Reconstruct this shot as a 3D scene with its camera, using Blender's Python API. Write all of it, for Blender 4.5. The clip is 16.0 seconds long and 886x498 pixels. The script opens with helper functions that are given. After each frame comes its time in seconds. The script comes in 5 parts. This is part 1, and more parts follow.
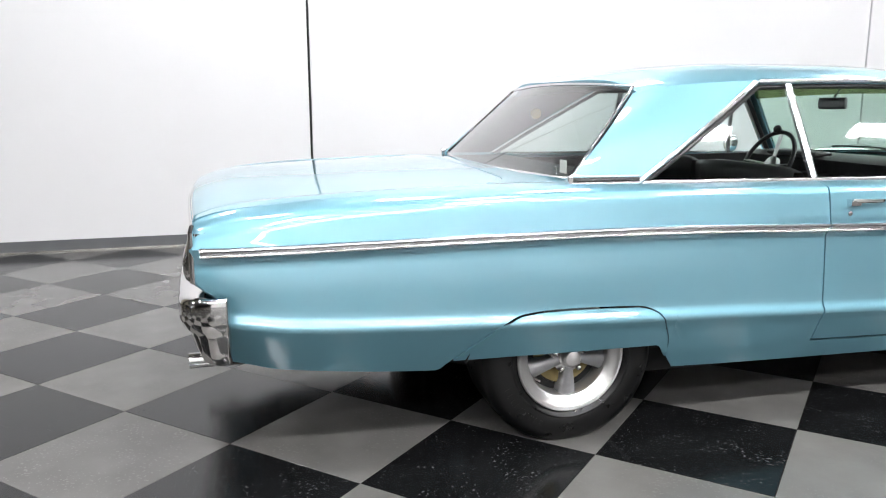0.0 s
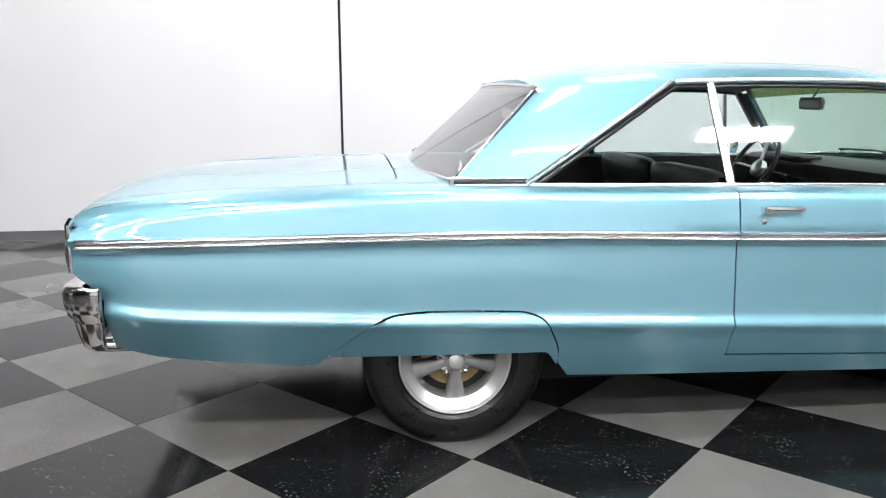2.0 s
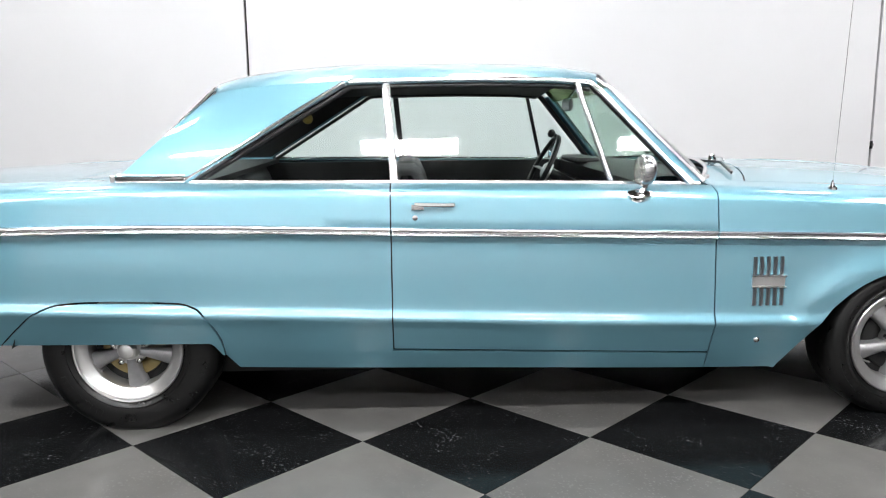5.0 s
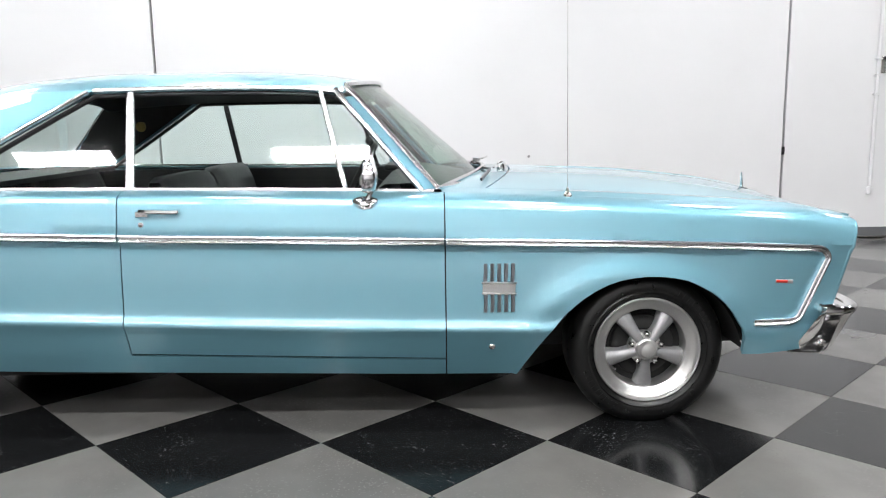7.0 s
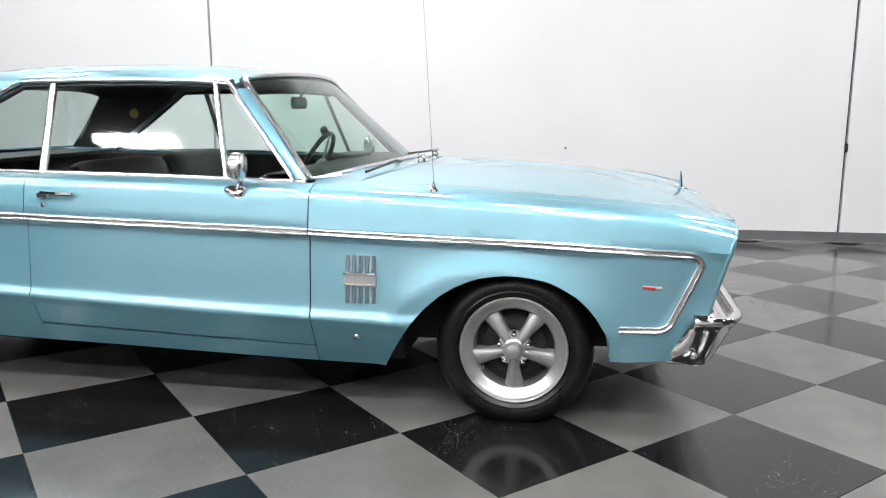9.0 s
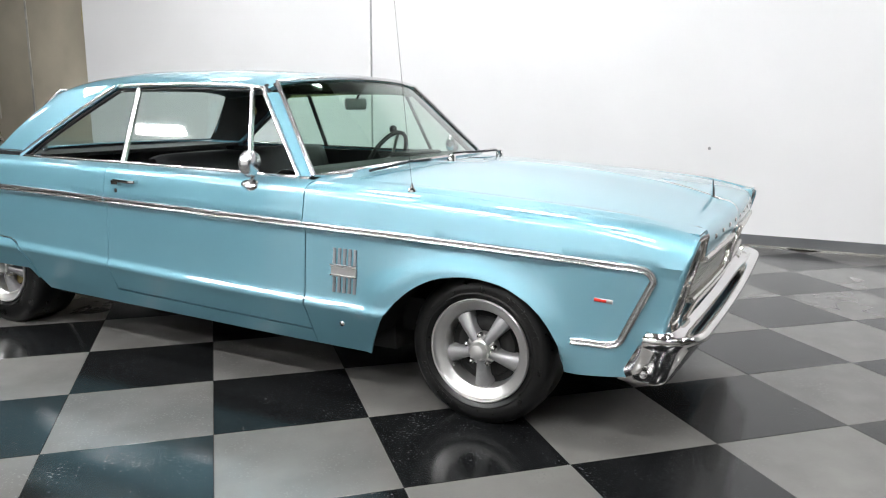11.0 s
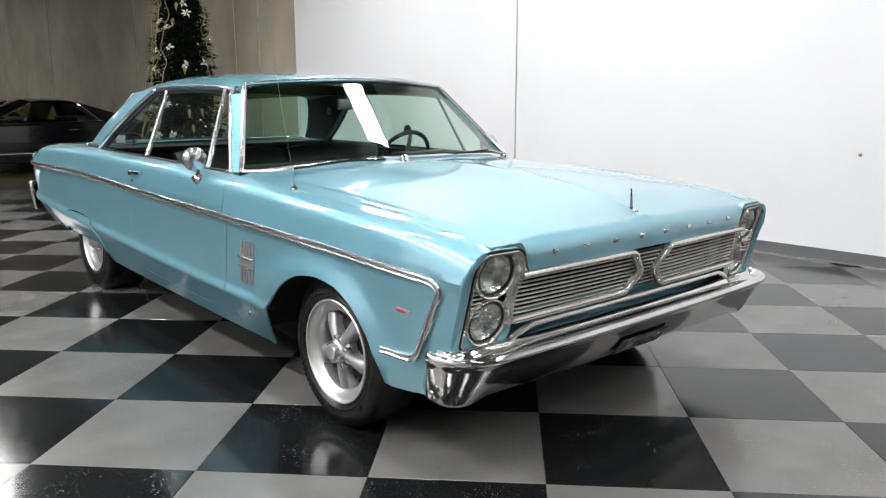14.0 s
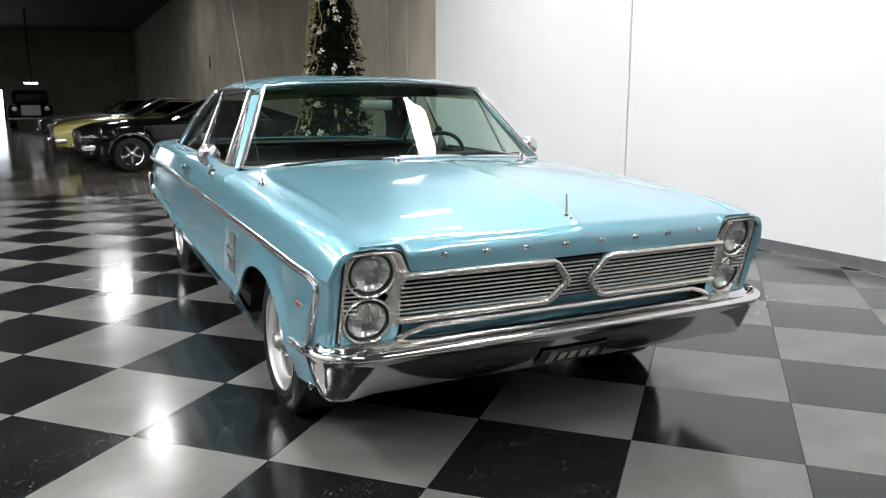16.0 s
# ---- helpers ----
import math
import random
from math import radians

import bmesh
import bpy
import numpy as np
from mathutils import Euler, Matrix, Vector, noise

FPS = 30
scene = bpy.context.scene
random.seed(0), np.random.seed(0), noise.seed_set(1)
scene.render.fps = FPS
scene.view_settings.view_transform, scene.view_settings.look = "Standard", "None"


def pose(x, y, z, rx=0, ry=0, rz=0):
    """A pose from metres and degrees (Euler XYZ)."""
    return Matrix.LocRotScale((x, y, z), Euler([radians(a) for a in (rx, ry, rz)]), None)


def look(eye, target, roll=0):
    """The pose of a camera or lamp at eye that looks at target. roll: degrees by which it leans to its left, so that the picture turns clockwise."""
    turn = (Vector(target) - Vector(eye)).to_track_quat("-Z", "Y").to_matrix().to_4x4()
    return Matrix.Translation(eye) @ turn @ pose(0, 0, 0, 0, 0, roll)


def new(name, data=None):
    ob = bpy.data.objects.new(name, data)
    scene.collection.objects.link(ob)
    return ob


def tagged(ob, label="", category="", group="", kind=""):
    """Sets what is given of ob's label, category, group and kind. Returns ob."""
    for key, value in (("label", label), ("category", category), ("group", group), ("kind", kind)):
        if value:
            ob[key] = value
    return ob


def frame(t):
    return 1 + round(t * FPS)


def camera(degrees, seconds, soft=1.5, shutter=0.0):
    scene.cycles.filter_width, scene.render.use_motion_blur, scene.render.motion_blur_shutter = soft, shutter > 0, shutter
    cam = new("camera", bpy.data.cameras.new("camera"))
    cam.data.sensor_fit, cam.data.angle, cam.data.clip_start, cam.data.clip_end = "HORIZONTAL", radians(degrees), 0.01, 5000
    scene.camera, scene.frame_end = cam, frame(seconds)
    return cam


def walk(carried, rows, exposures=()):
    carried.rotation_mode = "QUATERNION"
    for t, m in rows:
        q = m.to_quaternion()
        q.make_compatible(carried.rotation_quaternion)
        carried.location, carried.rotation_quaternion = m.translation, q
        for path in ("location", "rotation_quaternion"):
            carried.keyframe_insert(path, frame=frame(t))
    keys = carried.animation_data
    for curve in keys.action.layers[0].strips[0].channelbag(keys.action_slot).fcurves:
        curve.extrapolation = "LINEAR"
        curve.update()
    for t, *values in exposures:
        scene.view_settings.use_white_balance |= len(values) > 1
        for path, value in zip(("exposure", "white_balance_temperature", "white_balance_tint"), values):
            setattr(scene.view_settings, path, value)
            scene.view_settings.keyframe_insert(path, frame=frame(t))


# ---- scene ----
cam = camera(60.0, 16.0, soft=1.1)
PATH = [
    (0, (-0.366, -3.75, 1.265), (-1.366, -2.06, 0.889), -0.1),
    (0.5, (-0.179, -3.633, 1.273), (-1.28, -2.007, 0.892), -0.0),
    (1, (-0.002, -3.529, 1.271), (-1.171, -1.951, 0.891), -0.0),
    (1.5, (0.173, -3.402, 1.27), (-1.042, -1.861, 0.89), -0.0),
    (2, (0.337, -3.277, 1.274), (-0.909, -1.76, 0.893), -0.1),
    (2.5, (0.519, -3.138, 1.276), (-0.768, -1.655, 0.894), -0.2),
    (3, (0.697, -3.0, 1.273), (-0.62, -1.544, 0.893), -0.3),
    (3.2, (0.79, -2.927, 1.26), (-0.55, -1.49, 0.887), -0.3),
    (5.3, (1.61, -2.255, 1.205), (0.234, -0.841, 0.876), -0.6),
    (5.5, (1.675, -2.18, 1.208), (0.292, -0.772, 0.888), -0.6),
    (6, (1.887, -1.996, 1.2), (0.485, -0.605, 0.885), -0.8),
    (6.5, (2.095, -1.823, 1.207), (0.702, -0.424, 0.884), -0.7),
    (7, (2.306, -1.609, 1.198), (0.902, -0.222, 0.874), -0.8),
    (7.5, (2.511, -1.401, 1.238), (1.069, -0.06, 0.887), -0.7),
    (8, (2.699, -1.22, 1.191), (1.22, 0.086, 0.866), -0.6),
    (8.2, (2.754, -1.156, 1.199), (1.258, 0.13, 0.866), -0.3),
    (10.3, (3.363, -0.257, 1.261), (1.542, 0.48, 0.886), -0.0),
    (10.5, (3.402, -0.197, 1.283), (1.569, 0.504, 0.898), 0.2),
    (11, (3.527, 0.057, 1.267), (1.644, 0.616, 0.891), 0.2),
    (11.5, (3.603, 0.304, 1.28), (1.686, 0.724, 0.895), 0.1),
    (12, (3.642, 0.579, 1.277), (1.701, 0.867, 0.894), 0.1),
    (12.5, (3.673, 0.868, 1.263), (1.714, 1.012, 0.89), -0.0),
    (13, (3.673, 1.132, 1.271), (1.709, 1.174, 0.894), -0.2),
    (13.5, (3.659, 1.408, 1.26), (1.696, 1.338, 0.888), -0.2),
    (14, (3.634, 1.684, 1.268), (1.677, 1.52, 0.891), -0.1),
    (14.5, (3.616, 1.965, 1.268), (1.674, 1.676, 0.892), -0.0),
    (15, (3.58, 2.208, 1.256), (1.655, 1.81, 0.889), 0.1),
    (15.5, (3.53, 2.446, 1.257), (1.634, 1.922, 0.892), 0.0),
    (16, (3.443, 2.673, 1.27), (1.591, 2.02, 0.895), -0.0),
]
EXPOSURES = [(0, 0.10, 6460, 12), (3.2, 0.10, 6460, 12), (5.3, -0.05, 6480, 11.5), (8.2, -0.05, 6490, 11), (10.3, -0.02, 6500, 10.5), (13, 0.0, 6500, 10), (16, 0.04, 6500, 10)]
walk(cam, [(t, look(eye, target, roll)) for t, eye, target, roll in PATH], EXPOSURES)

# ---- world and light ----
wld = bpy.data.worlds.new("hall_dark")
wld.use_nodes = True
wld.node_tree.nodes["Background"].inputs[0].default_value = (0.02, 0.02, 0.022, 1)
wld.node_tree.nodes["Background"].inputs[1].default_value = 0.0
scene.world = wld
LAMP = 76.0

# the long wall runs along D; N points from the floor to it
WALL_TURN = 46.3
D = Vector((math.cos(radians(WALL_TURN)), math.sin(radians(WALL_TURN)), 0))
N = Vector((-D.y, D.x, 0))
WALL_AT = 4.86
TILE = 0.6096


def room(s, n, z=0.0):
    """World place of a point s along the wall, n towards it, z up."""
    return D * s + N * n + Vector((0, 0, z))


ROOM = Matrix.Rotation(radians(WALL_TURN), 4, "Z")
CAR = pose(-0.932, 0.562, 0, 0, 0, 45.9)


# ---- materials ----
def material(name, base=(0.5, 0.5, 0.5), rough=0.5, metal=0.0, coat=0.0, coat_rough=0.03, var=0.0, scale=5.0, bump=0.0, bscale=60.0, rvar=0.0, spec=0.5):
    m = bpy.data.materials.new(name)
    m.use_nodes = True
    nt = m.node_tree
    b = nt.nodes["Principled BSDF"]
    b.inputs["Base Color"].default_value = (*base, 1)
    b.inputs["Roughness"].default_value = rough
    b.inputs["Metallic"].default_value = metal
    b.inputs["Coat Weight"].default_value = coat
    b.inputs["Coat Roughness"].default_value = coat_rough
    b.inputs["Coat IOR"].default_value = 1.85
    b.inputs["Specular IOR Level"].default_value = spec
    tc = nt.nodes.new("ShaderNodeTexCoord")
    if var or rvar:
        n1 = nt.nodes.new("ShaderNodeTexNoise")
        n1.inputs["Scale"].default_value = scale
        n1.inputs["Detail"].default_value = 6
        nt.links.new(tc.outputs["Object"], n1.inputs["Vector"])
        if var:
            r = nt.nodes.new("ShaderNodeMapRange")
            r.inputs[1].default_value, r.inputs[2].default_value = 0.3, 0.7
            r.inputs[3].default_value, r.inputs[4].default_value = 1 - var, 1 + var
            mul = nt.nodes.new("ShaderNodeMix")
            mul.data_type, mul.blend_type = "RGBA", "MULTIPLY"
            mul.inputs[0].default_value = 1
            mul.inputs[6].default_value = (*base, 1)
            nt.links.new(n1.outputs["Fac"], r.inputs[0])
            nt.links.new(r.outputs[0], mul.inputs[7])
            nt.links.new(mul.outputs[2], b.inputs["Base Color"])
        if rvar:
            r2 = nt.nodes.new("ShaderNodeMapRange")
            r2.inputs[1].default_value, r2.inputs[2].default_value = 0.3, 0.7
            r2.inputs[3].default_value, r2.inputs[4].default_value = max(0.0, rough - rvar), rough + rvar
            nt.links.new(n1.outputs["Fac"], r2.inputs[0])
            nt.links.new(r2.outputs[0], b.inputs["Roughness"])
    if bump:
        n2 = nt.nodes.new("ShaderNodeTexNoise")
        n2.inputs["Scale"].default_value = bscale
        n2.inputs["Detail"].default_value = 4
        nt.links.new(tc.outputs["Object"], n2.inputs["Vector"])
        bp = nt.nodes.new("ShaderNodeBump")
        bp.inputs["Strength"].default_value = bump
        bp.inputs["Distance"].default_value = 0.002
        nt.links.new(n2.outputs["Fac"], bp.inputs["Height"])
        nt.links.new(bp.outputs[0], b.inputs["Normal"])
    return m


def glass(name, tint=(0.85, 0.93, 0.9), reflect=0.07, power=4.5):
    m = bpy.data.materials.new(name)
    m.use_nodes = True
    nt = m.node_tree
    nt.nodes.remove(nt.nodes["Principled BSDF"])
    out = nt.nodes["Material Output"]
    tr = nt.nodes.new("ShaderNodeBsdfTransparent")
    tr.inputs[0].default_value = (*tint, 1)
    gl = nt.nodes.new("ShaderNodeBsdfGlossy")
    gl.inputs["Roughness"].default_value = 0.03
    lw = nt.nodes.new("ShaderNodeLayerWeight")
    lw.inputs[0].default_value = 0.5
    pw = nt.nodes.new("ShaderNodeMath")
    pw.operation = "POWER"
    pw.inputs[1].default_value = power
    nt.links.new(lw.outputs["Facing"], pw.inputs[0])
    fr = nt.nodes.new("ShaderNodeMath")
    fr.operation = "MULTIPLY_ADD"
    fr.inputs[1].default_value, fr.inputs[2].default_value = 1 - reflect, reflect
    nt.links.new(pw.outputs[0], fr.inputs[0])
    mx = nt.nodes.new("ShaderNodeMixShader")
    nt.links.new(fr.outputs[0], mx.inputs[0])
    nt.links.new(tr.outputs[0], mx.inputs[1])
    nt.links.new(gl.outputs[0], mx.inputs[2])
    nt.links.new(mx.outputs[0], out.inputs[0])
    return m


def glow(name, colour, strength):
    m = bpy.data.materials.new(name)
    m.use_nodes = True
    b = m.node_tree.nodes["Principled BSDF"]
    b.inputs["Base Color"].default_value = (*colour, 1)
    b.inputs["Emission Color"].default_value = (*colour, 1)
    b.inputs["Emission Strength"].default_value = strength
    return m


def tile_material(name, base, fleck, amount, rough):
    """Vinyl composition tile: mottled ground with small flecks, waxed."""
    m = material(name, base, rough, var=0.16, scale=3.0, rvar=0.03, bump=0.05, bscale=14.0, spec=0.38)
    nt = m.node_tree
    b = nt.nodes["Principled BSDF"]
    old = b.inputs["Base Color"].links[0].from_socket
    geo = nt.nodes.new("ShaderNodeNewGeometry")
    vo = nt.nodes.new("ShaderNodeTexNoise")
    vo.inputs["Scale"].default_value = 85
    vo.inputs["Detail"].default_value = 1.5
    nt.links.new(geo.outputs["Position"], vo.inputs["Vector"])
    big = nt.nodes.new("ShaderNodeTexNoise")
    big.inputs["Scale"].default_value = 7
    nt.links.new(geo.outputs["Position"], big.inputs["Vector"])
    add = nt.nodes.new("ShaderNodeMath")
    add.operation = "MULTIPLY_ADD"
    add.inputs[1].default_value = 0.35
    nt.links.new(big.outputs["Fac"], add.inputs[0])
    nt.links.new(vo.outputs["Fac"], add.inputs[2])
    rp = nt.nodes.new("ShaderNodeMapRange")
    rp.inputs[1].default_value, rp.inputs[2].default_value = amount, amount + 0.05
    nt.links.new(add.outputs[0], rp.inputs[0])
    oi = nt.nodes.new("ShaderNodeObjectInfo")
    rv = nt.nodes.new("ShaderNodeMapRange")
    rv.inputs[3].default_value, rv.inputs[4].default_value = 0.88, 1.12
    nt.links.new(oi.outputs["Random"], rv.inputs[0])
    tone = nt.nodes.new("ShaderNodeMix")
    tone.data_type, tone.blend_type = "RGBA", "MULTIPLY"
    tone.inputs[0].default_value = 1
    nt.links.new(old, tone.inputs[6])
    nt.links.new(rv.outputs[0], tone.inputs[7])
    mx = nt.nodes.new("ShaderNodeMix")
    mx.data_type = "RGBA"
    nt.links.new(rp.outputs[0], mx.inputs[0])
    nt.links.new(tone.outputs[2], mx.inputs[6])
    mx.inputs[7].default_value = (*fleck, 1)
    nt.links.new(mx.outputs[2], b.inputs["Base Color"])
    return m


PAINT = material("turquoise_paint", (0.176, 0.402, 0.492), 0.43, 0.60, 1.0, 0.035, var=0.03, scale=2.0, spec=0.8)
CHROME = material("chrome", (0.72, 0.71, 0.70), 0.10, 1.0, bump=0.08, bscale=14.0)
TRIM = material("bright_trim", (0.72, 0.72, 0.73), 0.22, 1.0)
ALLOY = material("polished_alloy", (0.60, 0.595, 0.585), 0.34, 0.9, var=0.015, scale=30.0)
SPOKE = material("grey_cast_alloy", (0.31, 0.31, 0.315), 0.42, 0.6, var=0.06, scale=40.0, bump=0.1, bscale=300)
RUBBER = material("tyre_rubber", (0.0045, 0.0045, 0.0045), 0.32, var=0.2, scale=25.0, rvar=0.06, spec=0.40, bump=0.05, bscale=150)
BRASS = material("dull_yellow_zinc", (0.22, 0.17, 0.07), 0.5, 0.4, var=0.2, scale=20.0)
GILT = material("yellow_lamp_lens", (0.40, 0.28, 0.07), 0.3, 0.3, var=0.1, scale=40.0)
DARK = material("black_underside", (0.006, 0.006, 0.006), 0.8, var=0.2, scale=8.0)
VINYL = material("black_vinyl", (0.014, 0.014, 0.015), 0.42, var=0.15, scale=18.0, bump=0.25, bscale=220)
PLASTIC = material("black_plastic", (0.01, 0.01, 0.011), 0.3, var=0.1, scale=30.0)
SILVER = material("silver_grille", (0.66, 0.64, 0.60), 0.26, 0.9, var=0.05, scale=30.0)
SATIN = material("satin_aluminium", (0.74, 0.73, 0.71), 0.45, 0.55, var=0.05, scale=30.0)
RIBMETAL = material("dull_ornament_metal", (0.40, 0.40, 0.42), 0.30, 1.0, var=0.05, scale=40.0)
RED = material("red_enamel", (0.55, 0.03, 0.02), 0.25, 0.0, 0.5, var=0.05, scale=60.0)
REFLECTOR = material("lamp_reflector", (0.70, 0.71, 0.69), 0.20, 0.85, var=0.12, scale=25.0)
LENS = glass("headlamp_glass", (0.92, 0.94, 0.93))
SCREEN = glass("windscreen_glass", (0.62, 0.81, 0.71), 0.07, 4.3)
REARGLASS = glass("rear_window_glass", (0.80, 0.89, 0.86), 0.10, 2.8)
BAND = glass("windscreen_tint_band", (0.24, 0.27, 0.13), 0.03)
SIDEGLASS = glass("side_window_glass", (0.88, 0.95, 0.93))
WHITEWALL = material("white_wall_paint", (0.75, 0.75, 0.76), 0.55, var=0.02, scale=1.2, bump=0.12, bscale=180)
CONCRETE = material("bare_concrete", (0.42, 0.38, 0.30), 0.75, var=0.22, scale=0.9, bump=0.4, bscale=40)
GREYWALL = material("grey_wall_paint", (0.62, 0.62, 0.62), 0.6, var=0.05, scale=1.0, bump=0.1, bscale=150)
BASEGREY = material("grey_vinyl_base", (0.13, 0.135, 0.14), 0.4, var=0.06, scale=6.0)
SEAM = material("dark_joint", (0.01, 0.01, 0.01), 0.6, var=0.2, scale=20.0)
JOINTGREY = material("weathered_joint", (0.38, 0.37, 0.34), 0.7, var=0.3, scale=6.0)
SLAB = material("polished_concrete", (0.075, 0.068, 0.058), 0.14, var=0.3, scale=0.7, rvar=0.05, bump=0.05, bscale=10)
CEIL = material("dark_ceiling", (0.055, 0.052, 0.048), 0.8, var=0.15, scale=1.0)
TILE_DARK = tile_material("black_tile", (0.0075, 0.008, 0.0085), (0.075, 0.077, 0.080), 0.846, 0.15)
TILE_GREY = tile_material("grey_tile", (0.124, 0.121, 0.116), (0.138, 0.135, 0.130), 0.80, 0.19)
GLOW = glow("lamp_diffuser", (0.985, 0.985, 0.98), LAMP)
GLOW_FILL = glow("unseen_fill_diffuser", (0.985, 0.985, 0.98), LAMP * 0.55)
GLOW_SIDE = glow("side_lamp_diffuser", (0.985, 0.985, 0.98), LAMP * 3.2)
GLOW_HALL_FILL = glow("hall_lamp_and_fill", (0.985, 0.985, 0.98), LAMP * 1.25)
GLOW_WALL = glow("wall_lamp_diffuser", (0.985, 0.985, 0.985), LAMP * 0.78)


# ---- building helpers ----
def finish(name, bm, mat, smooth=True, sharp=35.0):
    bm.normal_update()
    if smooth:
        for f in bm.faces:
            f.smooth = True
        for e in bm.edges:
            if len(e.link_faces) == 2 and e.calc_face_angle(0) > radians(sharp):
                e.smooth = False
    me = bpy.data.meshes.new(name)
    bm.to_mesh(me)
    bm.free()
    me.materials.append(mat)
    return new(name, me)


def thicken(bm, depth):
    """Gives a sheet an inner face and a rim, along its inward normals."""
    bm.normal_update()
    faces = list(bm.faces)
    rim = [e for e in bm.edges if len(e.link_faces) == 1]
    inner = {v: bm.verts.new(v.co - v.normal * depth) for v in list(bm.verts)}
    for e in rim:
        f = e.link_faces[0]
        a, b = e.verts
        for l in f.loops:
            if l.vert in (a, b) and l.link_loop_next.vert in (a, b):
                a, b = l.vert, l.link_loop_next.vert
                break
        bm.faces.new((b, a, inner[a], inner[b]))
    for f in faces:
        try:
            bm.faces.new([inner[v] for v in reversed(f.verts)])
        except ValueError:
            pass


def part(name, bm, mat, parent=None, label="", smooth=True, sharp=35.0, solid=0.0, bevel=0.0):
    if solid:
        thicken(bm, solid)
    ob = finish(name, bm, mat, smooth, sharp)
    ob.parent = parent
    if label:
        tagged(ob, label)
    if bevel:
        b = ob.modifiers.new("edge", "BEVEL")
        b.width, b.segments = bevel, 2
    return ob


def thing(name, label, category, m=None, group="", kind=""):
    ob = new(name)
    ob.empty_display_size = 0.2
    if m is not None:
        ob.matrix_world = m
    return tagged(ob, label, category, group, kind)


def grid(points, flip=False, bm=None, closed=False, weld=0.0004):
    """A sheet from rows of places."""
    bm = bm or bmesh.new()
    rows = [[bm.verts.new(p) for p in row] for row in points]
    n = len(rows[0])
    for a, b in zip(rows, rows[1:]):
        for i in range(n if closed else n - 1):
            j = (i + 1) % n
            q = (a[i], a[j], b[j], b[i])
            try:
                bm.faces.new(q[::-1] if flip else q)
            except ValueError:
                pass
    if weld:
        bmesh.ops.remove_doubles(bm, verts=bm.verts, dist=weld)
    return bm


def box(x0, x1, y0, y1, z0, z1, bm=None, m=None):
    bm = bm or bmesh.new()
    c = Matrix.Translation(((x0 + x1) / 2, (y0 + y1) / 2, (z0 + z1) / 2)) @ Matrix.Diagonal((x1 - x0, y1 - y0, z1 - z0, 1))
    bmesh.ops.create_cube(bm, size=1, matrix=(m @ c) if m else c)
    return bm


def lathe(profile, steps=48, m=None, bm=None):
    """Turns (radius, height) pairs about z."""
    rows = []
    for k in range(steps):
        a = 2 * math.pi * k / steps
        rows.append([(r * math.cos(a), r * math.sin(a), h) for r, h in profile])
    rows.append(rows[0])
    own = grid(rows, weld=0.00005)
    if m:
        bmesh.ops.transform(own, matrix=m, verts=own.verts)
    if bm is None:
        return own
    tmp = bpy.data.meshes.new("tmp")
    own.to_mesh(tmp)
    own.free()
    bm.from_mesh(tmp)
    bpy.data.meshes.remove(tmp)
    return bm


def sweep(path, section, closed=False, up=(0, 0, 1), bm=None, caps=True):
    """Carries a closed section (a, b) along a path; a lies across, b along up."""
    path = [Vector(p) for p in path]
    rows = []
    for i, p in enumerate(path):
        q0 = path[i - 1] if i or closed else p
        q1 = path[(i + 1) % len(path)] if i + 1 < len(path) or closed else p
        t = (q1 - q0).normalized()
        a = t.cross(Vector(up)).normalized()
        b = a.cross(t).normalized()
        rows.append([tuple(p + a * u + b * v) for u, v in section])
    if closed:
        rows.append(rows[0])
    bm = grid(rows, bm=bm, closed=True, weld=0)
    if caps and not closed:
        bm.verts.ensure_lookup_table()
        n = len(section)
        k = len(bm.verts) - n * len(rows)
        for idx in (range(k, k + n), range(k + n * (len(rows) - 1), k + n * len(rows))):
            try:
                bm.faces.new([bm.verts[i] for i in idx])
            except ValueError:
                pass
    if closed:
        bmesh.ops.remove_doubles(bm, verts=bm.verts, dist=0.00005)
    bmesh.ops.recalc_face_normals(bm, faces=bm.faces)
    return bm


def ring(r, n=10, sx=1.0, sy=1.0):
    return [(r * sx * math.cos(2 * math.pi * k / n), r * sy * math.sin(2 * math.pi * k / n)) for k in range(n)]


def curve(*pts):
    """A smooth monotone curve through (x, value) pairs."""
    xs = np.array([p[0] for p in pts], float)
    ys = np.array([p[1] for p in pts], float)
    d = np.diff(ys) / np.diff(xs)
    g = np.zeros(len(xs))
    g[0], g[-1] = d[0], d[-1]
    for i in range(1, len(xs) - 1):
        g[i] = 0 if d[i - 1] * d[i] <= 0 else 2 * d[i - 1] * d[i] / (d[i - 1] + d[i])

    def at(x):
        x = min(max(x, xs[0]), xs[-1])
        i = int(min(max(np.searchsorted(xs, x) - 1, 0), len(xs) - 2))
        h = xs[i + 1] - xs[i]
        t = (x - xs[i]) / h
        return float((1 + 2 * t) * (1 - t) ** 2 * ys[i] + t * (1 - t) ** 2 * h * g[i] + t * t * (3 - 2 * t) * ys[i + 1] + t * t * (t - 1) * h * g[i + 1])
    return at


def span(a, b, n):
    return [a + (b - a) * i / (n - 1) for i in range(n)]


def smoothstep(a, b, x):
    t = min(max((x - a) / (b - a), 0), 1)
    return t * t * (3 - 2 * t)


def lerp(a, b, t):
    return tuple(p + (q - p) * t for p, q in zip(a, b))



# ---- the hall ----
def wall_piece(name, s0, s1, n0, n1, z0, z1, mat, label, cat="wall"):
    ob = finish(name, box(s0, s1, n0, n1, z0, z1), mat, smooth=False)
    ob.matrix_world = ROOM
    return tagged(ob, label, cat, kind="structure")


